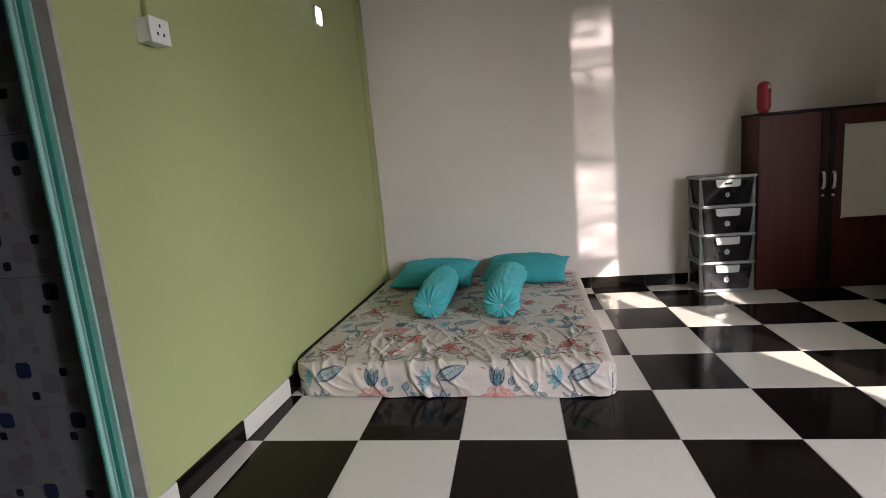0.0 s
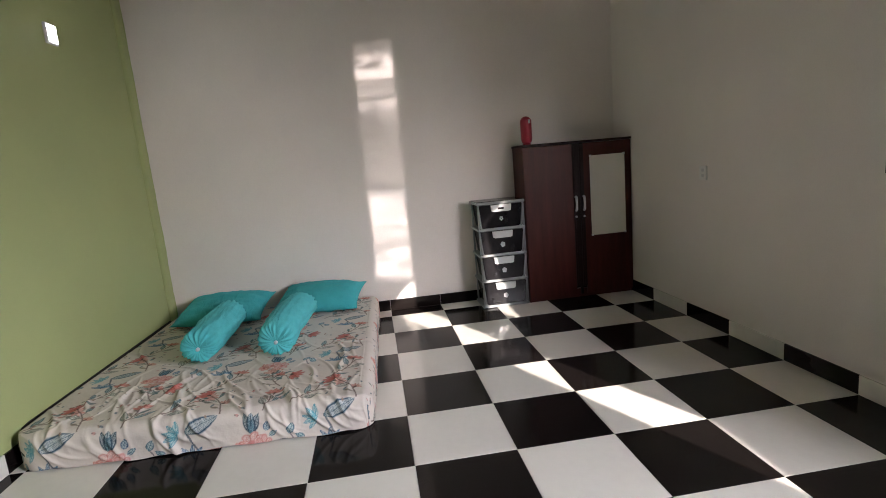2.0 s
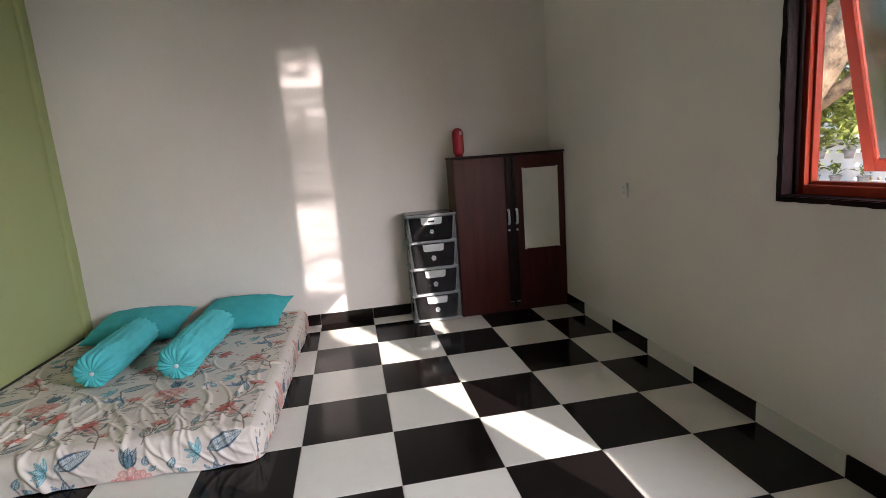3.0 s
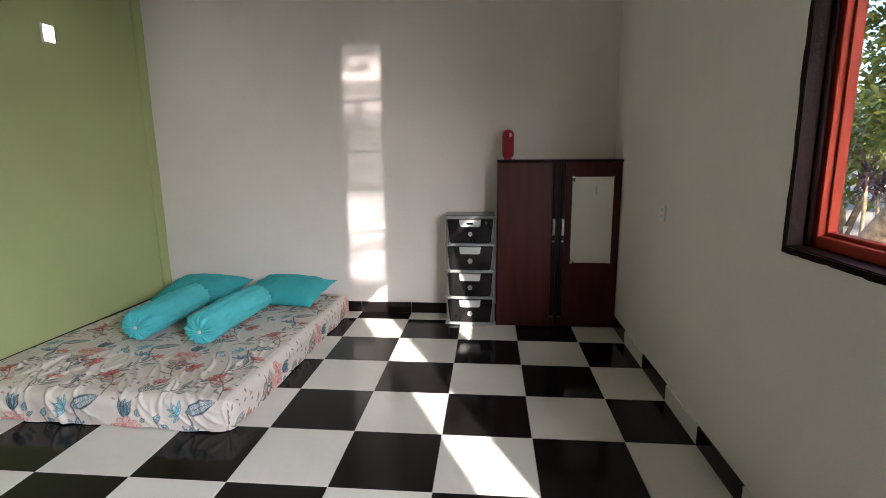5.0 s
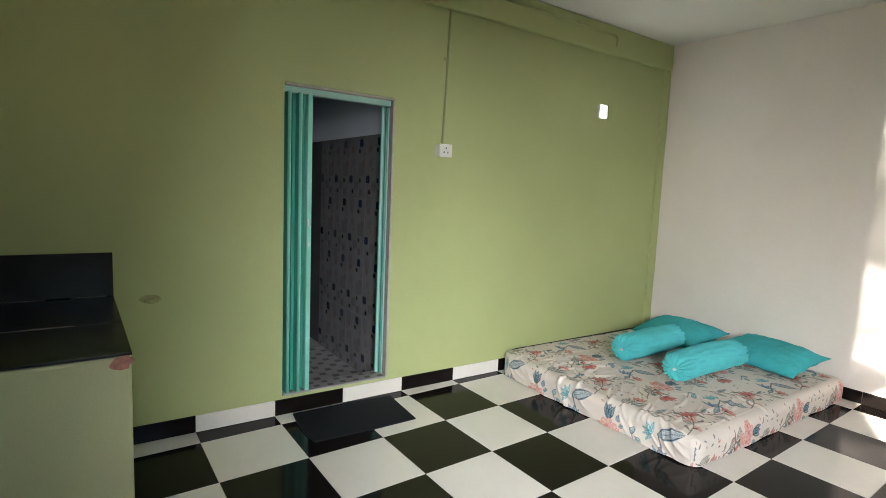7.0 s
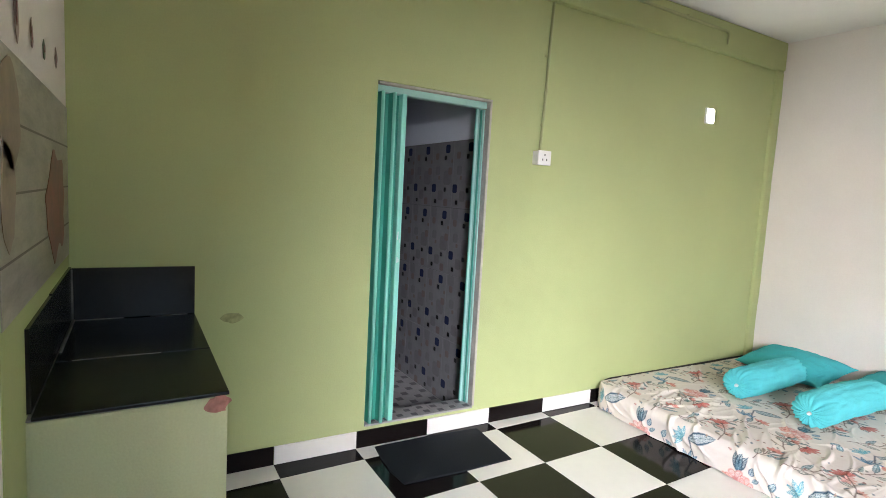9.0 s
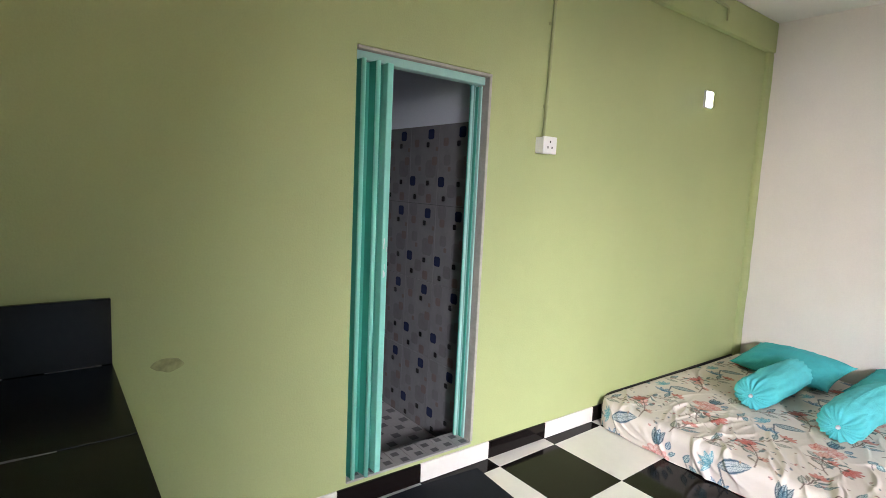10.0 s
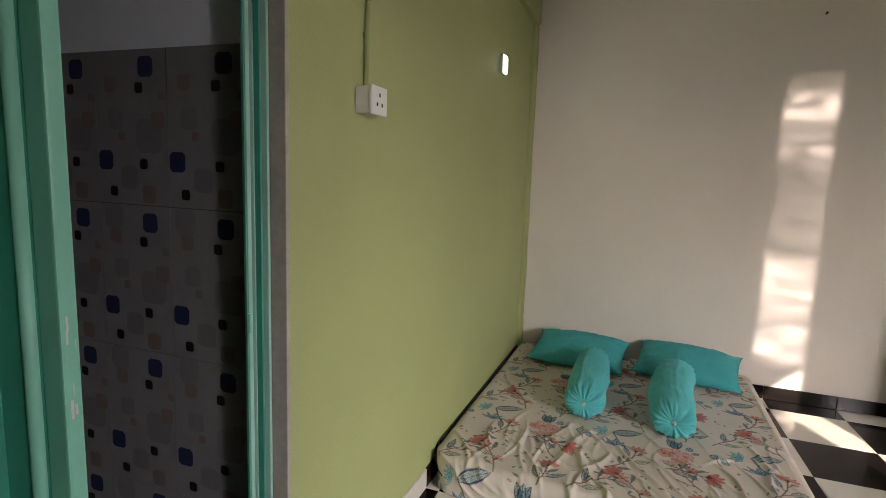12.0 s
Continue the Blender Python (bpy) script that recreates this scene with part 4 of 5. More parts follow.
bolster((1.069, 1.083, MZ + 0.094), (1.142, 1.835, MZ + 0.122), 0.117, 2.9, "slightly bent turquoise bolster with a gathered end", -0.025)

bed_turn = Matrix.Translation((MX0, MY0, 0)) @ pose(0, 0, 0, 0, 0, -1.9) @ Matrix.Translation((-MX0, -MY0, 0))
for ob in (mattress, sheet):
    ob.matrix_world = bed_turn @ ob.matrix_world
# ---------------------------------------------------------------- wardrobe
wardrobe = thing("wardrobe", (3.465, 2.13, 0), "dark red-brown two-door wardrobe with a mirror on one door", "wardrobe")
WX = 0.471
bm = B()
box(bm, (-WX, 0.016, 0.0), (-WX + 0.018, 0.30, 1.345), 0.002)
part("side_panel", bm, WOOD, wardrobe)
bm = B()
box(bm, (WX - 0.018, 0.016, 0.0), (WX, 0.30, 1.345), 0.002)
part("side_panel", bm, WOOD, wardrobe)
bm = B()
box(bm, (-WX + 0.0185, 0.285, 0.02), (WX - 0.0185, 0.298, 1.345))
part("back_panel", bm, WOOD_DARK, wardrobe)
bm = B()
box(bm, (-WX - 0.006, -0.006, 1.3455), (WX + 0.006, 0.302, 1.364), 0.004)
part("top", bm, WOOD_DARK, wardrobe)
bm = B()
box(bm, (-WX + 0.0185, 0.020, 0.0), (WX - 0.0185, 0.034, 0.075), 0.002)
part("plinth", bm, WOOD, wardrobe)
left_door = B()
box(left_door, (-WX + 0.001, 0.0, 0.030), (-0.049, 0.0155, 1.340), 0.003)
left_door = part("door", left_door, WOOD, wardrobe)
right_door = B()
box(right_door, (0.049, 0.0, 0.030), (WX - 0.001, 0.0155, 1.340), 0.003)
right_door = part("door", right_door, WOOD, wardrobe)
for x0, x1, d in ((-0.048, -0.012, left_door), (0.012, 0.048, right_door)):
    bm = B()
    box(bm, (x0, -0.006, 0.10), (x1, 0.0155, 1.338), 0.006)
    box(bm, (x0 + 0.011, -0.012, 0.12), (x1 - 0.011, -0.004, 1.32), 0.004)
    part("moulding", bm, WOOD_DARK, d, "dark raised edge moulding")
bm = B()
box(bm, (-0.0115, 0.004, 0.030), (0.0115, 0.0155, 1.34))
part("stile", bm, WOOD_DARK, wardrobe)
for x, d in ((-0.034, left_door), (0.036, right_door)):
    bm = B()
    tube(bm, [(x, -0.010, 0.775), (x, -0.026, 0.785), (x, -0.032, 0.835), (x, -0.026, 0.885), (x, -0.010, 0.895)], [0.011, 0.010, 0.009, 0.010, 0.011], 10)
    part("handle", bm, CHROME, d, "satin metal bow handle", smooth=True)
    bm = B()
    tube(bm, [(x, -0.008, 0.722), (x, -0.020, 0.722)], 0.009, 14)
    part("lock", bm, CHROME, d, "small round metal lock")
bm = B()
box(bm, (0.100, -0.005, 0.545), (0.412, -0.0005, 1.232), 0.002)
part("mirror", bm, MIRROR, right_door, "upright mirror")
for x in (0.108, 0.404):
    for z in (0.548, 1.229):
        bm = B()
        box(bm, (x - 0.010, -0.008, z - 0.008), (x + 0.010, -0.0045, z + 0.008), 0.002)
        part("mirror_clip", bm, CHROME, right_door)

wardrobe.scale = (1, 1, 0.983)

# red emergency lamp, capsule-shaped, on the wardrobe
lamp_ = thing("rechargeable_lamp", (3.072, 2.245, 1.341), "red capsule-shaped plastic lamp standing upright on the wardrobe", "lamp")
bm = B()
tube(bm, [(0, 0, 0.016 + 0.045 * (1 - math.cos(a)) ) for a in [math.pi / 2 * k / 6 for k in range(7)]] + [(0, 0, 0.19 - 0.0 + 0.045 * math.sin(a)) for a in [math.pi / 2 * k / 7 for k in range(8)]],
     [0.030 + 0.017 * math.sin(math.pi / 2 * k / 6) for k in range(7)] + [max(0.047 * math.cos(math.pi / 2 * k / 7), 0.001) for k in range(8)], 24)
part("body", bm, RED, lamp_, smooth=True)
bm = B()
tube(bm, [(0, 0, 0.0), (0, 0, 0.018)], [0.034, 0.031], 20)
part("base", bm, RED, lamp_)
bm = B()
box(bm, (0.006, -0.0495, 0.175), (0.024, -0.040, 0.205), 0.003)
part("switch", bm, LIGHT_PLASTIC, lamp_, "pale switch")

# ---------------------------------------------------------------- plastic drawer tower
tower = thing("drawer_tower", (2.779, 2.130, 0), "four-tier black and silver plastic drawer tower beside the wardrobe", "drawer unit")
DW, DD = 0.203, 0.285
for sx in (-1, 1):
    for y in (0.004, DD - 0.028):
        bm = B()
        for k in range(4):
            z = 0.004 + 0.2195 * k
            x = sx * (DW - 0.012)
            plate(bm, [(x - 0.001, y + 0.004), (x + 0.006, y), (x + 0.011, y + 0.004), (x + 0.011, y + 0.024), (x - 0.001, y + 0.024)], z, z + 0.2185)
        part("post", bm, GREY_PLASTIC, tower)
for k in range(5):
    z = 0.004 + 0.2195 * k
    bm = B()
    if k < 4:
        box(bm, (-DW, -0.006, z), (DW, DD, z + 0.020), 0.005)
        part("shelf", bm, GREY_PLASTIC, tower)
    else:
        box(bm, (-DW - 0.004, -0.010, z), (DW + 0.004, DD + 0.002, z + 0.022), 0.007)
        part("top", bm, GREY_PLASTIC, tower)
        bm = B()
        box(bm, (-DW + 0.008, 0.004, z + 0.021), (DW - 0.008, DD - 0.010, z + 0.026), 0.002)
        part("lid_panel", bm, SMOKE_PLASTIC, tower, "dark inset panel of the top")
for k in range(4):
    z0, z1 = 0.026 + 0.2195 * k, 0.2195 * (k + 1) - 0.001
    bm = B()
    # a tub that narrows toward its foot
    low = [(-0.164, 0.0), (0.164, 0.0), (0.164, DD - 0.02), (-0.164, DD - 0.02)]
    top = [(-0.184, -0.010), (0.184, -0.010), (0.184, DD - 0.01), (-0.184, DD - 0.01)]
    a = [bm.verts.new((x, y, z0)) for x, y in low]
    b = [bm.verts.new((x, y, z1)) for x, y in top]
    bm.faces.new(a[::-1])
    bm.faces.new(b)
    for i in range(4):
        bm.faces.new((a[i], a[(i + 1) % 4], b[(i + 1) % 4], b[i]))
    bmesh.ops.bevel(bm, geom=bm.edges[:], offset=0.008, segments=2, affect="EDGES", clamp_overlap=True)
    drawer = part("drawer", bm, SMOKE_PLASTIC, tower, "smoky black translucent drawer")
    for sx in (-1, 1):
        bm = B()
        a = [bm.verts.new((sx * x, y, z)) for x, y, z in ((0.166, -0.004, z0), (0.176, -0.004, z0), (0.194, -0.008, z1), (0.186, -0.012, z1))]
        c = [bm.verts.new((v.co.x, 0.012, v.co.z)) for v in a]
        bm.faces.new(a)
        bm.faces.new(c[::-1])
        for i in range(4):
            bm.faces.new((a[i], c[i], c[(i + 1) % 4], a[(i + 1) % 4]))
        part("side_rail", bm, GREY_PLASTIC, drawer, "silver-grey side rail")
    bm = B()
    out = [(-0.086, z1 - 0.001), (0.086, z1 - 0.001), (0.080, z1 - 0.050), (0.066, z1 - 0.056), (-0.066, z1 - 0.056), (-0.080, z1 - 0.050)]
    a = [bm.verts.new((x, -0.030, z)) for x, z in out]
    c = [bm.verts.new((x, -0.006, z)) for x, z in out]
    bm.faces.new(a)
    bm.faces.new(c[::-1])
    for i in range(6):
        bm.faces.new((a[i], c[i], c[(i + 1) % 6], a[(i + 1) % 6]))
    handle = part("handle", bm, LIGHT_PLASTIC, drawer, "pale grey pull")
    bm = B()
    if k == 3:
        box(bm, (-0.030, -0.0312, z1 - 0.038), (0.022, -0.0285, z1 - 0.022), 0.001)
        part("label", bm, SMOKE_PLASTIC, handle, "dark printed plate")
    else:
        bm.free()
    bm = B()
    for i in range(5):
        an = math.tau * i / 5 + 0.3 * k
        cx, cz = 0.010 * math.cos(an), (z0 + z1) / 2 - 0.020 + 0.012 * math.sin(an)
        tube(bm, [(cx, -0.0095 + 0.003, cz), (cx, -0.0105, cz)], 0.011 if k != 3 else 0.007, 10)
    part("emblem", bm, LIGHT_PLASTIC, drawer, "small pale flower emblem")


# ---------------------------------------------------------------- electrics and small things on the walls
def socket(place, turn, label, w=0.105, h=0.092, d=0.062):
    """A surface-mounted socket: box, faceplate, three holes."""
    ob = thing("wall_socket", place, label, "socket")
    ob.matrix_world = pose(*place, 0, 0, turn)
    bm = B()
    box(bm, (-w / 2 + 0.004, 0, -h / 2 + 0.004), (w / 2 - 0.004, d - 0.012, h / 2 - 0.004), 0.003)
    part("back_box", bm, WHITE_PLASTIC, ob)
    bm = B()
    box(bm, (-w / 2, d - 0.0118, -h / 2), (w / 2, d, h / 2), 0.005)
    face = part("faceplate", bm, WHITE_PLASTIC, ob)
    for x, z in ((0, 0.018), (-0.016, -0.012), (0.016, -0.012)):
        bm = B()
        box(bm, (x - 0.004, d - 0.001, z - 0.006), (x + 0.004, d + 0.0006, z + 0.006))
        part("pin_hole", bm, DARK_HOLE, face)
    return ob


plug = socket((XW + 0.001, -0.186, 1.727), -90, "white surface-mounted socket on the green wall below its conduit")
bm = B()
tube(bm, [(XW + 0.010, -0.186, 1.772), (XW + 0.010, -0.172, 2.1), (XW + 0.010, -0.166, 2.40), (XW + 0.010, -0.156, 2.70)], 0.0095, 8)
riser = one("conduit", bm, CONDUIT, "thin green-painted vertical cable conduit", "conduit", smooth=True)
for z in (1.93, 2.36):
    bm = B()
    box(bm, (XW, -0.192, z), (XW + 0.006, -0.151, z + 0.014), 0.002)
    part("clip", bm, CONDUIT, riser)
bm = B()
ZP, XR = 2.865, -0.047
tube(bm, [(XR, -0.9, ZP - 0.004), (XR, 0.2, ZP), (XR, 1.0, ZP - 0.004), (XR, 1.535, ZP - 0.008), (XR + 0.002, 1.565, ZP - 0.016), (XR + 0.004, 1.572, ZP - 0.04), (XR + 0.006, 1.560, ZP - 0.105)], [0.0105] * 5 + [0.009, 0.006], 8)
run = one("conduit", bm, CONDUIT, "green-painted conduit along the beam, bent down at its end", "conduit", smooth=True)
for y in (0.2, 1.06):
    bm = B()
    box(bm, (XR - 0.011, y, ZP - 0.016), (XR + 0.012, y + 0.014, ZP + 0.014), 0.002)
    part("clip", bm, CONDUIT, run)

led = thing("wall_light", (XW + 0.001, 1.500, 2.205), "small square lit night light on the green wall", "wall light")
bm = B()
box(bm, (0, -0.050, -0.060), (0.020, 0.050, 0.060), 0.008, segments=3)
part("housing", bm, LIGHT_PLASTIC, led)
bm = B()
box(bm, (0.0185, -0.036, -0.048), (0.025, 0.036, 0.048), 0.006, segments=3)
part("diffuser", bm, LED, led, "glowing white diffuser")

switch = thing("wall_switch", (XE - 0.001, 1.165, 1.044), "off-white wall socket plate on the white wall", "switch")
bm = B()
box(bm, (-0.010, -0.036, -0.046), (0, 0.036, 0.046), 0.003)
face = part("faceplate", bm, WHITE_PLASTIC, switch)
for z in (0.018, -0.018):
    bm = B()
    box(bm, (-0.0125, -0.012, z - 0.010), (-0.0095, 0.012, z + 0.010), 0.001)
    part("key", bm, LIGHT_PLASTIC, face)

bm = B()
tube(bm, [(1.877, YN + 0.01, 2.667), (1.877, YN - 0.022, 2.670)], 0.004, 8)
tube(bm, [(1.877, YN - 0.022, 2.670), (1.877, YN - 0.026, 2.670)], 0.008, 10)
one("nail", bm, DARK_HOLE, "dark nail in the white wall", "nail")


def blot(cx, cy, rx, ry, seed, n=26, rough=0.3):
    """An uneven patch outline."""
    return [(cx + rx * (1 + rough * noise.noise(Vector((math.cos(a) * 1.3 + seed, math.sin(a) * 1.3, 0)))) * math.cos(a),
             cy + ry * (1 + rough * noise.noise(Vector((math.cos(a) * 1.3, math.sin(a) * 1.3 + seed, 3)))) * math.sin(a)) for a in (math.tau * k / n for k in range(n))]


STAIN = surface("scuffed_green_paint", (0.27, 0.28, 0.12), 0.7, var=0.3, scale=30, bump=0.1)
bm = B()
plate(bm, blot(0, 0, 0.048, 0.026, 2.0), 0.0, 0.004)
scuff = part("scuff", bm, STAIN, west, "brownish scuffed patch")
scuff.matrix_world = pose(XW, -2.015, 0.798, 90, 0, 90)

# door mat in front of the bathroom
bm = B()
mat_out = [(-0.205, -0.335), (-0.06, -0.348), (0.02, -0.345), (0.07, -0.352), (0.205, -0.330), (0.212, 0.0), (0.200, 0.330), (-0.195, 0.345), (-0.210, 0.02)]
plate(bm, mat_out, 0.0, 0.009)
bmesh.ops.bevel(bm, geom=[e for e in bm.edges if all(v.co.z > 0.005 for v in e.verts)], offset=0.004, segments=2, affect="EDGES")
door_mat = one("door_mat", bm, MAT_BLACK, "thin black rubber door mat before the bathroom sill", "door mat", place=(0.128, -0.925, 0.0005), turn=-3.0)

# ---------------------------------------------------------------- tiled masonry counter in the corner
XK = XW - 0.085
CX, CY, CZ = 0.872, -2.180, 0.818
counter = thing("kitchen_counter", ((XW + CX) / 2, (YS + CY) / 2, 0), "green-painted masonry counter with black tiled top and splashback", "counter")
ox, oy = (XW + CX) / 2, (YS + CY) / 2
bm = B()
box(bm, (XK - ox, YS - oy, 0.0), (CX - ox, CY - oy, CZ), 0.012)
part("base", bm, plaster("pale_green_counter_paint", (0.56, 0.58, 0.33), 0.12), counter)
bm = B()
box(bm, (XK - ox, YS - oy, CZ), (CX - ox - 0.004, CY - oy - 0.004, CZ + 0.006))
part("mortar_bed", bm, DARK_GROUT, counter)
for x0, x1 in ((XK + 0.012, 0.412), (0.418, CX + 0.004)):
    bm = B()
    box(bm, (x0 - ox, YS + 0.014 - oy, CZ + 0.004), (x1 - ox, CY + 0.002 - oy, CZ + 0.014), 0.0025)
    part("tile", bm, BLACK_STONE, counter)
for lo, hi in (((XK + 0.012, YS + 0.013, CZ + 0.015), (XK + 0.032, CY + 0.001, 1.056)),
               ((XK + 0.012, YS + 0.0005, CZ + 0.015), (0.412, YS + 0.012, 1.060)), ((0.416, YS + 0.0005, CZ + 0.015), (CX - 0.02, YS + 0.012, 1.056))):
    bm = B()
    box(bm, tuple(a - b for a, b in zip(lo, (ox, oy, 0))), tuple(a - b for a, b in zip(hi, (ox, oy, 0))), 0.002)
    part("splash_tile", bm, BLACK_STONE, counter)
bm = B()
tube(bm, [(XK - ox + 0.014, YS - oy + 0.020, CZ + 0.016), (XK - ox + 0.5, YS - oy + 0.020, CZ + 0.0155)], 0.004, 6)
part("joint", bm, DARK_GROUT, counter, "smeared pale joint")
bm = B()
tube(bm, [(XK - ox + 0.034, YS - oy + 0.020, CZ + 0.0145), (XK - ox + 0.034, YS - oy + 0.20, CZ + 0.0150)], [0.004, 0.002], 6)
part("joint", bm, DARK_GROUT, counter, "smeared pale joint")
bm = B()
tube(bm, [(XK - ox + 0.034, CY - oy - 0.18, CZ + 0.0145), (XK - ox + 0.034, CY - oy - 0.03, CZ + 0.0145)], [0.0015, 0.003], 6)
part("joint", bm, DARK_GROUT, counter, "smeared pale joint")
bm = B()
tube(bm, [(XK - ox + 0.033, YS - oy + 0.014, CZ + 0.016), (XK - ox + 0.033, YS - oy + 0.014, 1.052)], [0.006, 0.0035], 6)
part("joint", bm, DARK_GROUT, counter, "smeared pale joint")
bm = B()
tube(bm, [(0.415 - ox, YS - oy + 0.06, CZ + 0.0125), (0.415 - ox, YS - oy + 0.24, CZ + 0.0130), (0.415 - ox, CY - oy - 0.16, CZ + 0.0120)], [0.003, 0.0036, 0.002], 6)
part("joint", bm, DARK_GROUT, counter, "smeared pale joint")
bm = B()
plate(bm, blot(0, 0, 0.032, 0.030, 5.0, rough=0.5), 0.0, 0.003)
chip = part("chip", bm, BRICK_CHIP, counter, "broken plaster edge showing brick")
chip.matrix_world = pose(CX, CY - 0.028, CZ - 0.022, 90, 0, 90)

# green paint behind the splash area, the printed sheet and the wall stickers
bm = B()
box(bm, (XK, YS, 0.0), (1.120, YS + 0.0025, 1.20))
paint = part("paint_panel", bm, GREEN_WALL, south, "lime green painted lower part")
STICK = surface("grey_plank_print", (0.33, 0.30, 0.26), 0.35, var=0.40, scale=5, grain=30, bump=0.03, stretch=(1, 1, 4))
LINE = surface("print_line", (0.16, 0.13, 0.12), 0.5, var=0.2, bump=0)
BLUSH = surface("faded_pink_print", (0.25, 0.165, 0.14), 0.35, var=0.35, scale=12, bump=0.0)
CHILI = surface("red_print", (0.20, 0.055, 0.05), 0.4, var=0.5, scale=16, bump=0.0)
poster = thing("wall_sticker", (0.40, YS + 0.003, 1.115), "grey plank-print sticker sheet with red vegetables above the counter", "sticker")
bm = B()
box(bm, (-0.57, 0, 0.0), (0.71, 0.002, 0.600), 0.0005)
part("sheet", bm, STICK, poster)
for z in (0.13, 0.28, 0.44):
    bm = B()
    box(bm, (-0.569, 0.0016, z), (0.709, 0.0028, z + 0.006))
    part("plank_line", bm, LINE, poster)


def sticker_shape(outline, parent, name, material, y=0.004, label=""):
    bm = B()
    a = [bm.verts.new((x, y, z)) for x, z in outline]
    c = [bm.verts.new((x, y - 0.0012, z)) for x, z in outline]
    bm.faces.new(a)
    bm.faces.new(c[::-1])
    for i in range(len(a)):
        j = (i + 1) % len(a)
        bm.faces.new((a[i], a[j], c[j], c[i]))
    return part(name, bm, material, parent, label)


sticker_shape(blot(-0.20, 0.215, 0.25, 0.175, 1.0, 34, 0.6), poster, "red_patch", CHILI)
sticker_shape(blot(0.58, 0.46, 0.115, 0.12, 4.0), poster, "pink_patch", BLUSH)
sticker_shape(blot(0.62, 0.27, 0.075, 0.12, 7.0), poster, "pink_patch", BLUSH)

LEAFY = surface("green_print", (0.045, 0.11, 0.035), 0.4, var=0.5, scale=30, bump=0.0)
BASKET = surface("brown_print", (0.13, 0.07, 0.045), 0.4, var=0.4, scale=40, bump=0.0)
hang = thing("wall_sticker", (1.430, YS + 0.0005, 1.510), "sticker of a hanging basket with green plants and red flowers", "sticker")
arc = [(0.13 * math.cos(a), 0.15 + 0.135 * math.sin(a)) for a in [math.pi * k / 16 for k in range(17)]]
hang.scale = (0.95, 1, 0.86)
sticker_shape(arc + [(x * 0.90, 0.15 + (z - 0.15) * 0.91) for x, z in reversed(arc)], hang, "hoop", BASKET)
sticker_shape([(-0.10, 0.105), (0.10, 0.105), (0.07, 0.01), (0.04, 0.0), (-0.04, 0.0), (-0.07, 0.01)], hang, "basket", BASKET)
sticker_shape([(x, z) for x, z in blot(0.0, 0.155, 0.125, 0.055, 3.0, 40, 0.9)], hang, "leaves", LEAFY, 0.0052)
for k, (x, z, s) in enumerate(((-0.05, 0.19, 0.05), (0.03, 0.20, 0.055), (0.07, 0.17, 0.04))):
    sticker_shape(blot(x, z, s * 0.4, s, 5.0 + k, 18, 0.5), hang, "leaf", LEAFY, 0.006)
sticker_shape(blot(-0.05, 0.055, 0.045, 0.045, 9.0), hang, "flower", CHILI, 0.0062)
for k, (x, z, w, h, m) in enumerate(((1.171, 1.777, 0.022, 0.034, CHILI), (0.857, 1.811, 0.026, 0.060, BLUSH), (0.647, 1.815, 0.020, 0.040, BASKET), (0.421, 1.821, 0.026, 0.028, LEAFY), (0.137, 1.848, 0.034, 0.034, BASKET))):
    st_ = thing("wall_sticker", (x, YS + 0.0005, z), ("small faded kitchen sticker on the white wall", "small red pepper sticker on the white wall")[m is CHILI], "sticker", "row of small stickers")
    sticker_shape(blot(0, 0, w, h, 3.0 + k, 22, 0.5), st_, "print", m)
    sticker_shape(blot(0, h * 0.15, w * 0.5, h * 0.4, 8.0 + k, 16, 0.6), st_, "mark", CHILI if m is not CHILI else LEAFY, 0.0052)

# ---------------------------------------------------------------- outside the window
GROUND = surface("dry_packed_earth", (0.33, 0.27, 0.21), 0.95, var=0.25, scale=0.6, grain=14, bump=0.3)
bm = B()
box(bm, (-300, -300, GZ - 0.2), (400, 300, GZ))
fixed("ground", bm, GROUND, "pale dry earth yard reaching to the horizon", "ground")
LEAF = surface("glossy_tree_leaf", (0.130, 0.155, 0.028), 0.5, var=0.6, scale=1.7, grain=9, bump=0.0)
BARK_M = surface("mottled_bark", (0.20, 0.14, 0.085), 0.9, var=0.8, scale=9, grain=40, bump=0.8)
PALE = surface("whitewashed_wall", (0.80, 0.78, 0.76), 0.8, var=0.08, scale=1.5, grain=30, bump=0.2)
ROOF = surface("grey_blue_sheet_roof", (0.40, 0.46, 0.55), 0.5, var=0.1, bump=0.05)
POT = surface("grey_plastic_pot", (0.22, 0.20, 0.19), 0.6, var=0.25, bump=0.1)
POT_PALE = surface("pale_pot", (0.55, 0.53, 0.50), 0.6, var=0.15, bump=0.1)
PURPLE = surface("dark_purple_leaf", (0.035, 0.018, 0.025), 0.4, var=0.4, bump=0.0)


def leaves(bm, where, count, size, seed, spread=1.0):
    """Many small pointed leaves, each folded on its rib, round the given balls (centre, radius)."""
    rg = random.Random(seed)
    for _ in range(count):
        c, rad = where[rg.randrange(len(where))]
        d = Vector((rg.gauss(0, 1), rg.gauss(0, 1), rg.gauss(0, 0.8)))
        p = Vector(c) + d.normalized() * rad * rg.random() ** 0.45
        m = Matrix.Translation(p) @ Euler((rg.uniform(-0.9, 0.9), rg.uniform(-0.9, 0.9), rg.uniform(0, 6.28))).to_matrix().to_4x4()
        s = size * rg.uniform(0.6, 1.3)
        v = [bm.verts.new(m @ Vector(q)) for q in ((0, 0, 0), (s * 0.3, s * 0.26, s * 0.06), (s, 0, -s * 0.1), (s * 0.3, -s * 0.26, s * 0.06), (s * 0.45, 0, 0))]
        bm.faces.new((v[0], v[4], v[2], v[1]))
        bm.faces.new((v[0], v[3], v[2], v[4]))
    return bm


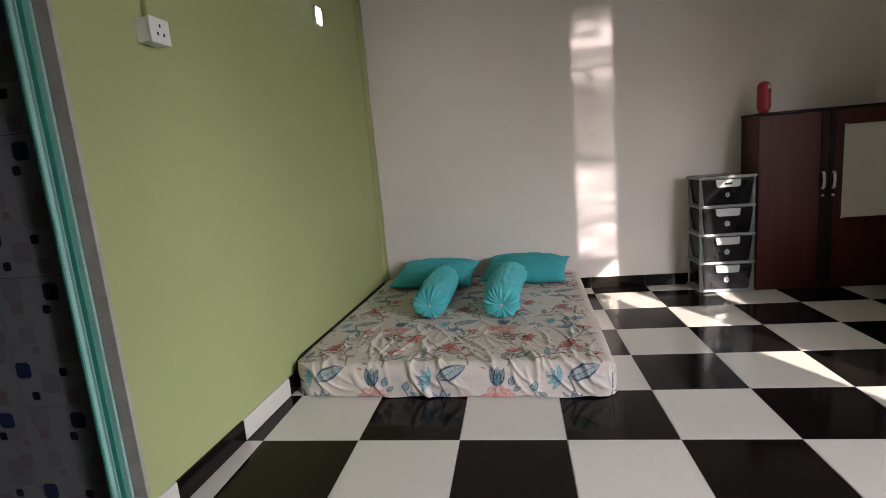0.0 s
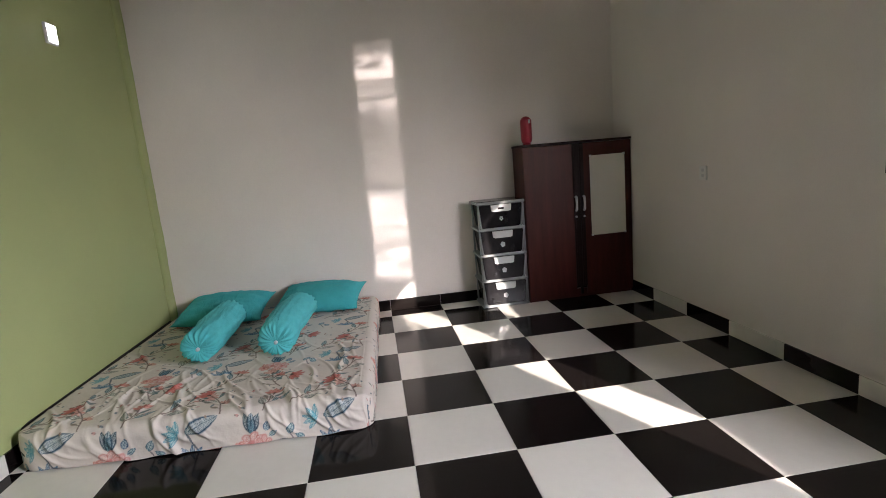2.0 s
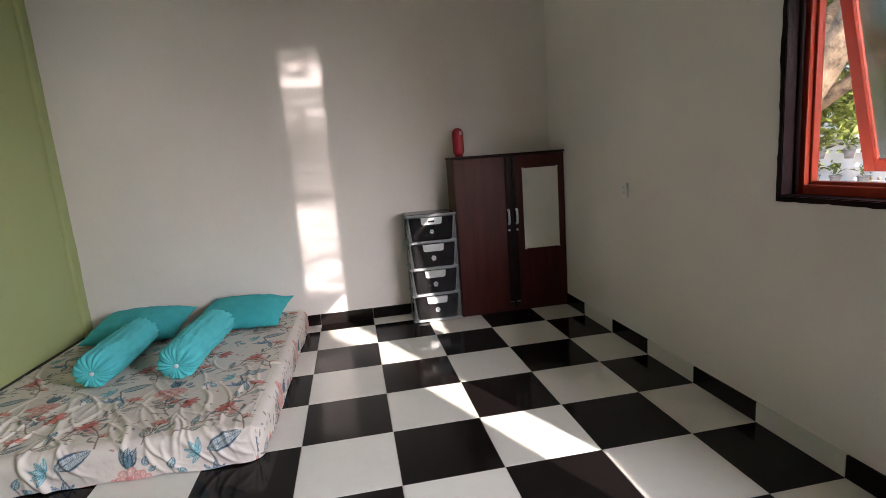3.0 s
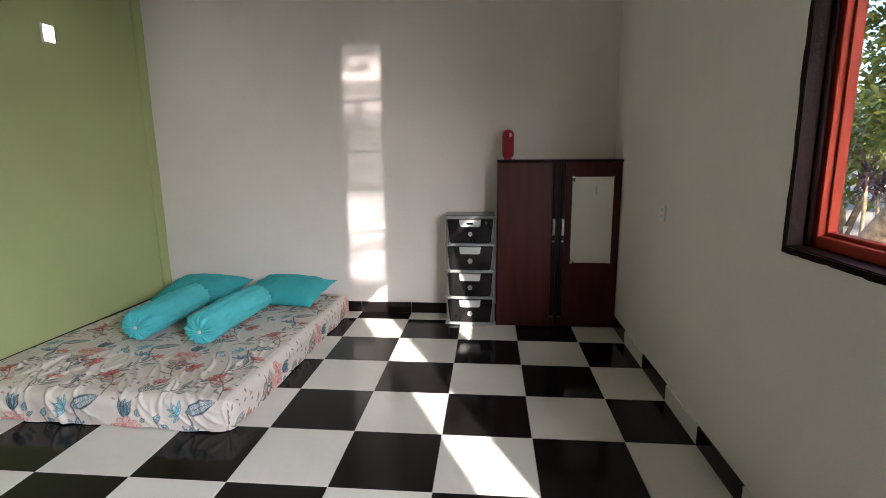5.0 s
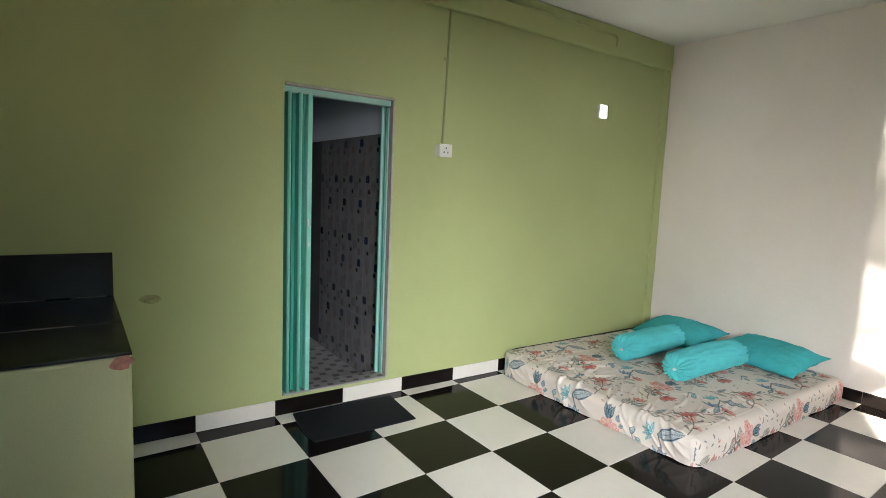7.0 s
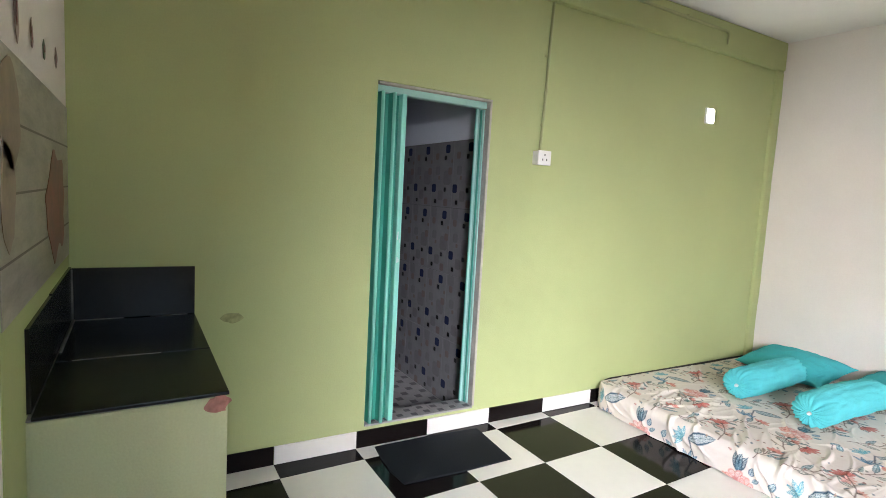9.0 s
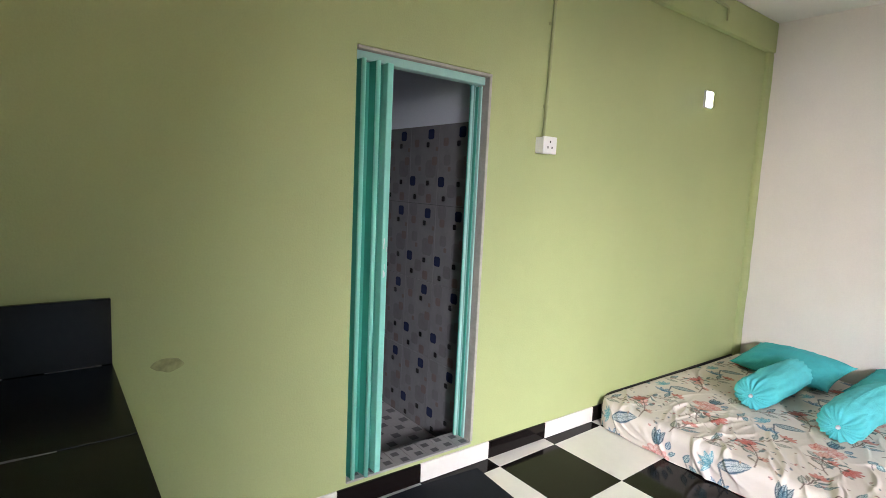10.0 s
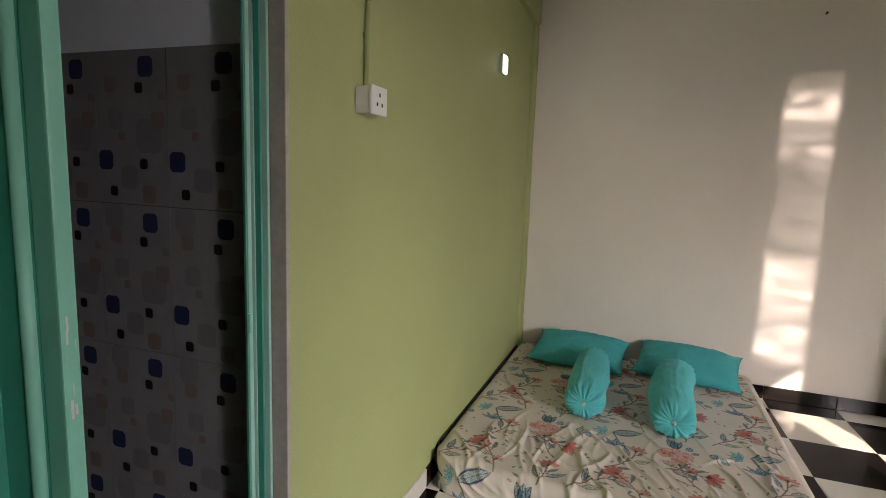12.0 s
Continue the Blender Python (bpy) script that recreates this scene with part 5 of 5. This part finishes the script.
tree = thing("tree", (7.30, 4.55, GZ), "leaning yard tree with mottled bark and bright leaves", "tree")
bm = B()
tube(bm, [(0, 0, -0.05), (-0.1, -0.35, 0.35), (-0.18, -0.95, 0.95), (-0.2, -1.5, 1.60), (-0.16, -1.9, 2.3), (-0.05, -2.2, 3.1)], [0.24, 0.19, 0.165, 0.15, 0.14, 0.10], 18)
part("trunk", bm, BARK_M, tree, smooth=True)
for pts in (((-0.18, -1.75, 2.0), (0.3, -1.3, 2.7), (0.8, -0.5, 3.3), (1.2, 0.6, 3.6)), ((-0.2, -1.5, 1.6), (0.1, -2.3, 2.2), (0.4, -3.2, 2.9)), ((-0.05, -2.2, 3.1), (-0.3, -2.6, 3.9), (-0.2, -3.0, 4.6)),
            ((0.3, -1.3, 2.7), (0.9, -1.6, 3.3), (1.6, -1.8, 3.8))):
    bm = B()
    tube(bm, pts, [0.085 * (1 - 0.75 * k / (len(pts) - 1)) for k in range(len(pts))], 10)
    part("limb", bm, BARK_M, tree, smooth=True)
bm = B()
leaves(bm, [((0.9, 0.2, 2.6), 0.9), ((1.6, 1.2, 2.3), 0.9), ((0.6, -0.6, 3.2), 0.9), ((1.9, -0.6, 2.5), 0.8), ((0.5, 1.4, 3.2), 1.0), ((0.3, -3.0, 3.1), 0.8), ((1.4, -1.8, 3.6), 0.9), ((-0.2, -2.9, 4.4), 0.9), ((1.2, 0.7, 1.9), 0.6), ((2.2, 0.4, 1.8), 0.7), ((1.8, 0.6, 3.2), 1.1), ((2.6, 1.6, 3.0), 1.1), ((1.2, 0.0, 4.2), 1.1)], 13000, 0.16, 3)
part("crown", bm, LEAF, tree)

for n_, (bx, by, s) in enumerate(((9.0, 7.4, 1.0), (10.2, 9.2, 1.3), (11.5, 5.6, 1.2), (12.5, 12.0, 1.6))):
    bush = thing("shrub", (bx, by, GZ), "leafy green yard shrub behind the tree", "shrub", "shrubs in the yard")
    bm = B()
    for k in range(5):
        a = math.tau * k / 5
        tube(bm, [(0.05 * math.cos(a), 0.05 * math.sin(a), 0), (0.35 * s * math.cos(a), 0.35 * s * math.sin(a), 0.9 * s), (0.5 * s * math.cos(a + 0.4), 0.5 * s * math.sin(a + 0.4), 1.6 * s)], [0.035, 0.022, 0.008], 6)
    part("stem", bm, BARK_M, bush)
    bm = B()
    leaves(bm, [((0, 0, 1.6 * s), 0.8 * s), ((0.4 * s, 0.2, 1.1 * s), 0.6 * s), ((-0.4 * s, 0.3 * s, 1.3 * s), 0.6 * s), ((0.1, -0.5 * s, 1.9 * s), 0.6 * s)], 1300, 0.16, 20 + n_)
    part("crown", bm, LEAF, bush)


def spiky(place, s, seed):
    """A dark plant with a tuft of long narrow blades on a thin stem, in a pot."""
    ob = thing("potted_plant", place, "dark purple spiky plant on a thin stem", "plant", "plants in the yard")
    rg = random.Random(seed)
    bm = B()
    tube(bm, [(0, 0, 0), (0, 0, 0.22 * s)], [0.11 * s, 0.14 * s], 14)
    part("pot", bm, POT, ob)
    bm = B()
    tube(bm, [(0, 0, 0.2 * s), (0.02, 0.03, 0.6 * s), (0.0, 0.05, 1.05 * s)], 0.022 * s, 8)
    part("stem", bm, BARK_M, ob)
    bm = B()
    for k in range(60):
        a, lift, ln = rg.uniform(0, 6.28), rg.uniform(-0.3, 1.2), rg.uniform(0.22, 0.42) * s
        o = Vector((0, 0.04, rg.uniform(0.8, 1.1) * s))
        d = Vector((math.cos(a) * math.cos(lift), math.sin(a) * math.cos(lift), math.sin(lift)))
        w = d.cross(Vector((0, 0, 1))).normalized() * 0.022 * s
        v = [bm.verts.new(o), bm.verts.new(o + d * ln * 0.45 + w), bm.verts.new(o + d * ln - Vector((0, 0, 0.08 * s))), bm.verts.new(o + d * ln * 0.45 - w)]
        bm.faces.new(v)
    part("blades", bm, PURPLE, ob)
    return ob


spiky((7.9, 5.35, GZ), 1.15, 2)
spiky((8.6, 6.1, GZ), 1.0, 8)
spiky((8.9, 4.9, GZ), 0.7, 12)

# whitewashed slatted fence hung with pots
fence = thing("garden_fence", (9.6, 5.6, GZ), "white painted garden fence hung with small plant pots", "fence")
for k in range(6):
    bm = B()
    box(bm, (0.0, -2.0, 0.12 + 0.205 * k), (0.03, 2.0, 0.28 + 0.205 * k), 0.004)
    part("slat", bm, PALE, fence)
for k in range(5):
    bm = B()
    box(bm, (0.031, -2.0 + 0.98 * k, 0.0), (0.10, -1.92 + 0.98 * k, 1.36), 0.006)
    part("post", bm, PALE, fence)
rg = random.Random(6)
bm = B()
tube(bm, [(0, 0, 0), (0, 0, 0.115)], [0.055, 0.080], 12)
tube(bm, [(0, 0, 0.105), (0, 0, 0.125)], [0.086, 0.086], 12)
pot_mesh = mesh_of("pot", bm, POT)
bm = B()
leaves(bm, [((0, 0, 0.2), 0.11), ((0.02, 0.05, 0.28), 0.09)], 46, 0.09, 31)
tuft_mesh = mesh_of("tuft", bm, LEAF)
for row, z in enumerate((1.02, 0.64, 0.28)):
    for k in range(9):
        y = 5.6 - 1.85 + 0.44 * k + 0.12 * (row % 2) + rg.uniform(-0.05, 0.05)
        ob = tagged(new("flower_pot"), "small plastic pot with a green plant hung on the fence", "flower pot", "pots on the fence")
        ob.matrix_world = pose(9.51, y, GZ + z, 0, 0, rg.uniform(0, 360))
        for nm, me in (("pot", pot_mesh), ("plant", tuft_mesh)):
            p_ = new(nm, me)
            p_.parent = ob
# a pale house beyond
house = thing("house", (17.0, 13.0, GZ), "pale rendered neighbouring house with a sheet metal roof", "house")
bm = B()
box(bm, (-2.0, -7.0, 0), (4.0, 7.0, 2.7))
part("wall", bm, PALE, house)
bm = B()
a = [bm.verts.new(v) for v in ((-2.9, -7.6, 2.5), (-2.9, 7.6, 2.5), (1.0, 7.6, 3.9), (1.0, -7.6, 3.9), (4.9, -7.6, 2.5), (4.9, 7.6, 2.5))]
c = [bm.verts.new(v.co + Vector((0, 0, 0.08))) for v in a]
for q in ((0, 1, 2, 3), (3, 2, 5, 4)):
    bm.faces.new([c[i] for i in q])
    bm.faces.new([a[i] for i in reversed(q)])
for i, j in ((0, 1), (1, 2), (2, 5), (5, 4), (4, 3), (3, 0)):
    bm.faces.new((a[i], a[j], c[j], c[i]))
part("roof", bm, ROOF, house)
for y in (-4.5, -1.0, 3.0):
    bm = B()
    box(bm, (-2.04, y, 0.9), (-1.98, y + 1.3, 2.0), 0.01)
    w_ = part("window", bm, FRAME_DARK, house)
    bm = B()
    box(bm, (-2.055, y + 0.08, 0.98), (-2.035, y + 1.22, 1.92))
    part("pane", bm, plain("dark_window_glass", (0.05, 0.06, 0.07), 0.1), w_)

# ---------------------------------------------------------------- skirting tiles
SK_H, SK_T = 0.100, 0.011
skirts = {}
for nm in ("baseboard_west", "baseboard_north", "baseboard_east"):
    skirts[nm] = tagged(new(nm), "row of glazed skirting tiles along the wall", "baseboard", "", "structure")


def skirt(owner, lo, hi, white):
    bm = B()
    box(bm, lo, hi, 0.0025)
    part("tile", bm, WHITE_TILE if white else BLACK_TILE, skirts[owner])


G = 0.0012
for j in range(-6, 6):
    y0, y1 = max(TILE * j, YS), min(TILE * (j + 1), YN - SK_T)
    if y1 > CY and y0 < 2.25:
        skirt("baseboard_west", (XW, max(y0, CY + 0.001) + G, 0.0015), (XW + SK_T, y1 - G, SK_H), j % 2 == 0)
    for s0, s1 in ((y0, min(y1, ENTRY_Y0)), (max(y0, ENTRY_Y1), y1)):
        if s1 - s0 > 0.02:
            skirt("baseboard_east", (XE - SK_T, s0 + G, 0.0015), (XE, s1 - G, SK_H), j % 2 == 1)
for i in range(0, 9):
    x0, x1 = TILE * i, min(TILE * (i + 1), XE - SK_T)
    skirt("baseboard_north", (x0 + G, YN - SK_T, 0.0015), (x1 - G, YN, SK_H - 0.004), False)

# ---------------------------------------------------------------- checkered floor tiles
shared = {}
for i in range(-1, 9):
    for j in range(-6, 6):
        x0, x1 = max(TILE * i, XW - 0.09), min(TILE * (i + 1), XE - 0.001)
        y0, y1 = max(TILE * j, YS + 0.001), min(TILE * (j + 1), YN - 0.001)
        dark = (i + j) % 2 == 1
        key = (dark, round(x1 - x0, 3), round(y1 - y0, 3))
        if key not in shared:
            bm = B()
            box(bm, (0.0014, 0.0014, -0.0095), (x1 - x0 - 0.0014, y1 - y0 - 0.0014, 0.0), 0.0009, segments=1)
            shared[key] = mesh_of("floor_tile", bm, BLACK_TILE if dark else WHITE_TILE)
        tile = new("tile", shared[key])
        tile.matrix_world = pose(x0, y0, 0.0)
        tile.parent = floor

# what stands on or in the green wall follows it
for ob in (west, beam, post, sill, frame_, folding, plug, riser, run, led, skirts["baseboard_west"]):
    ob.matrix_world = SKEW @ ob.matrix_world
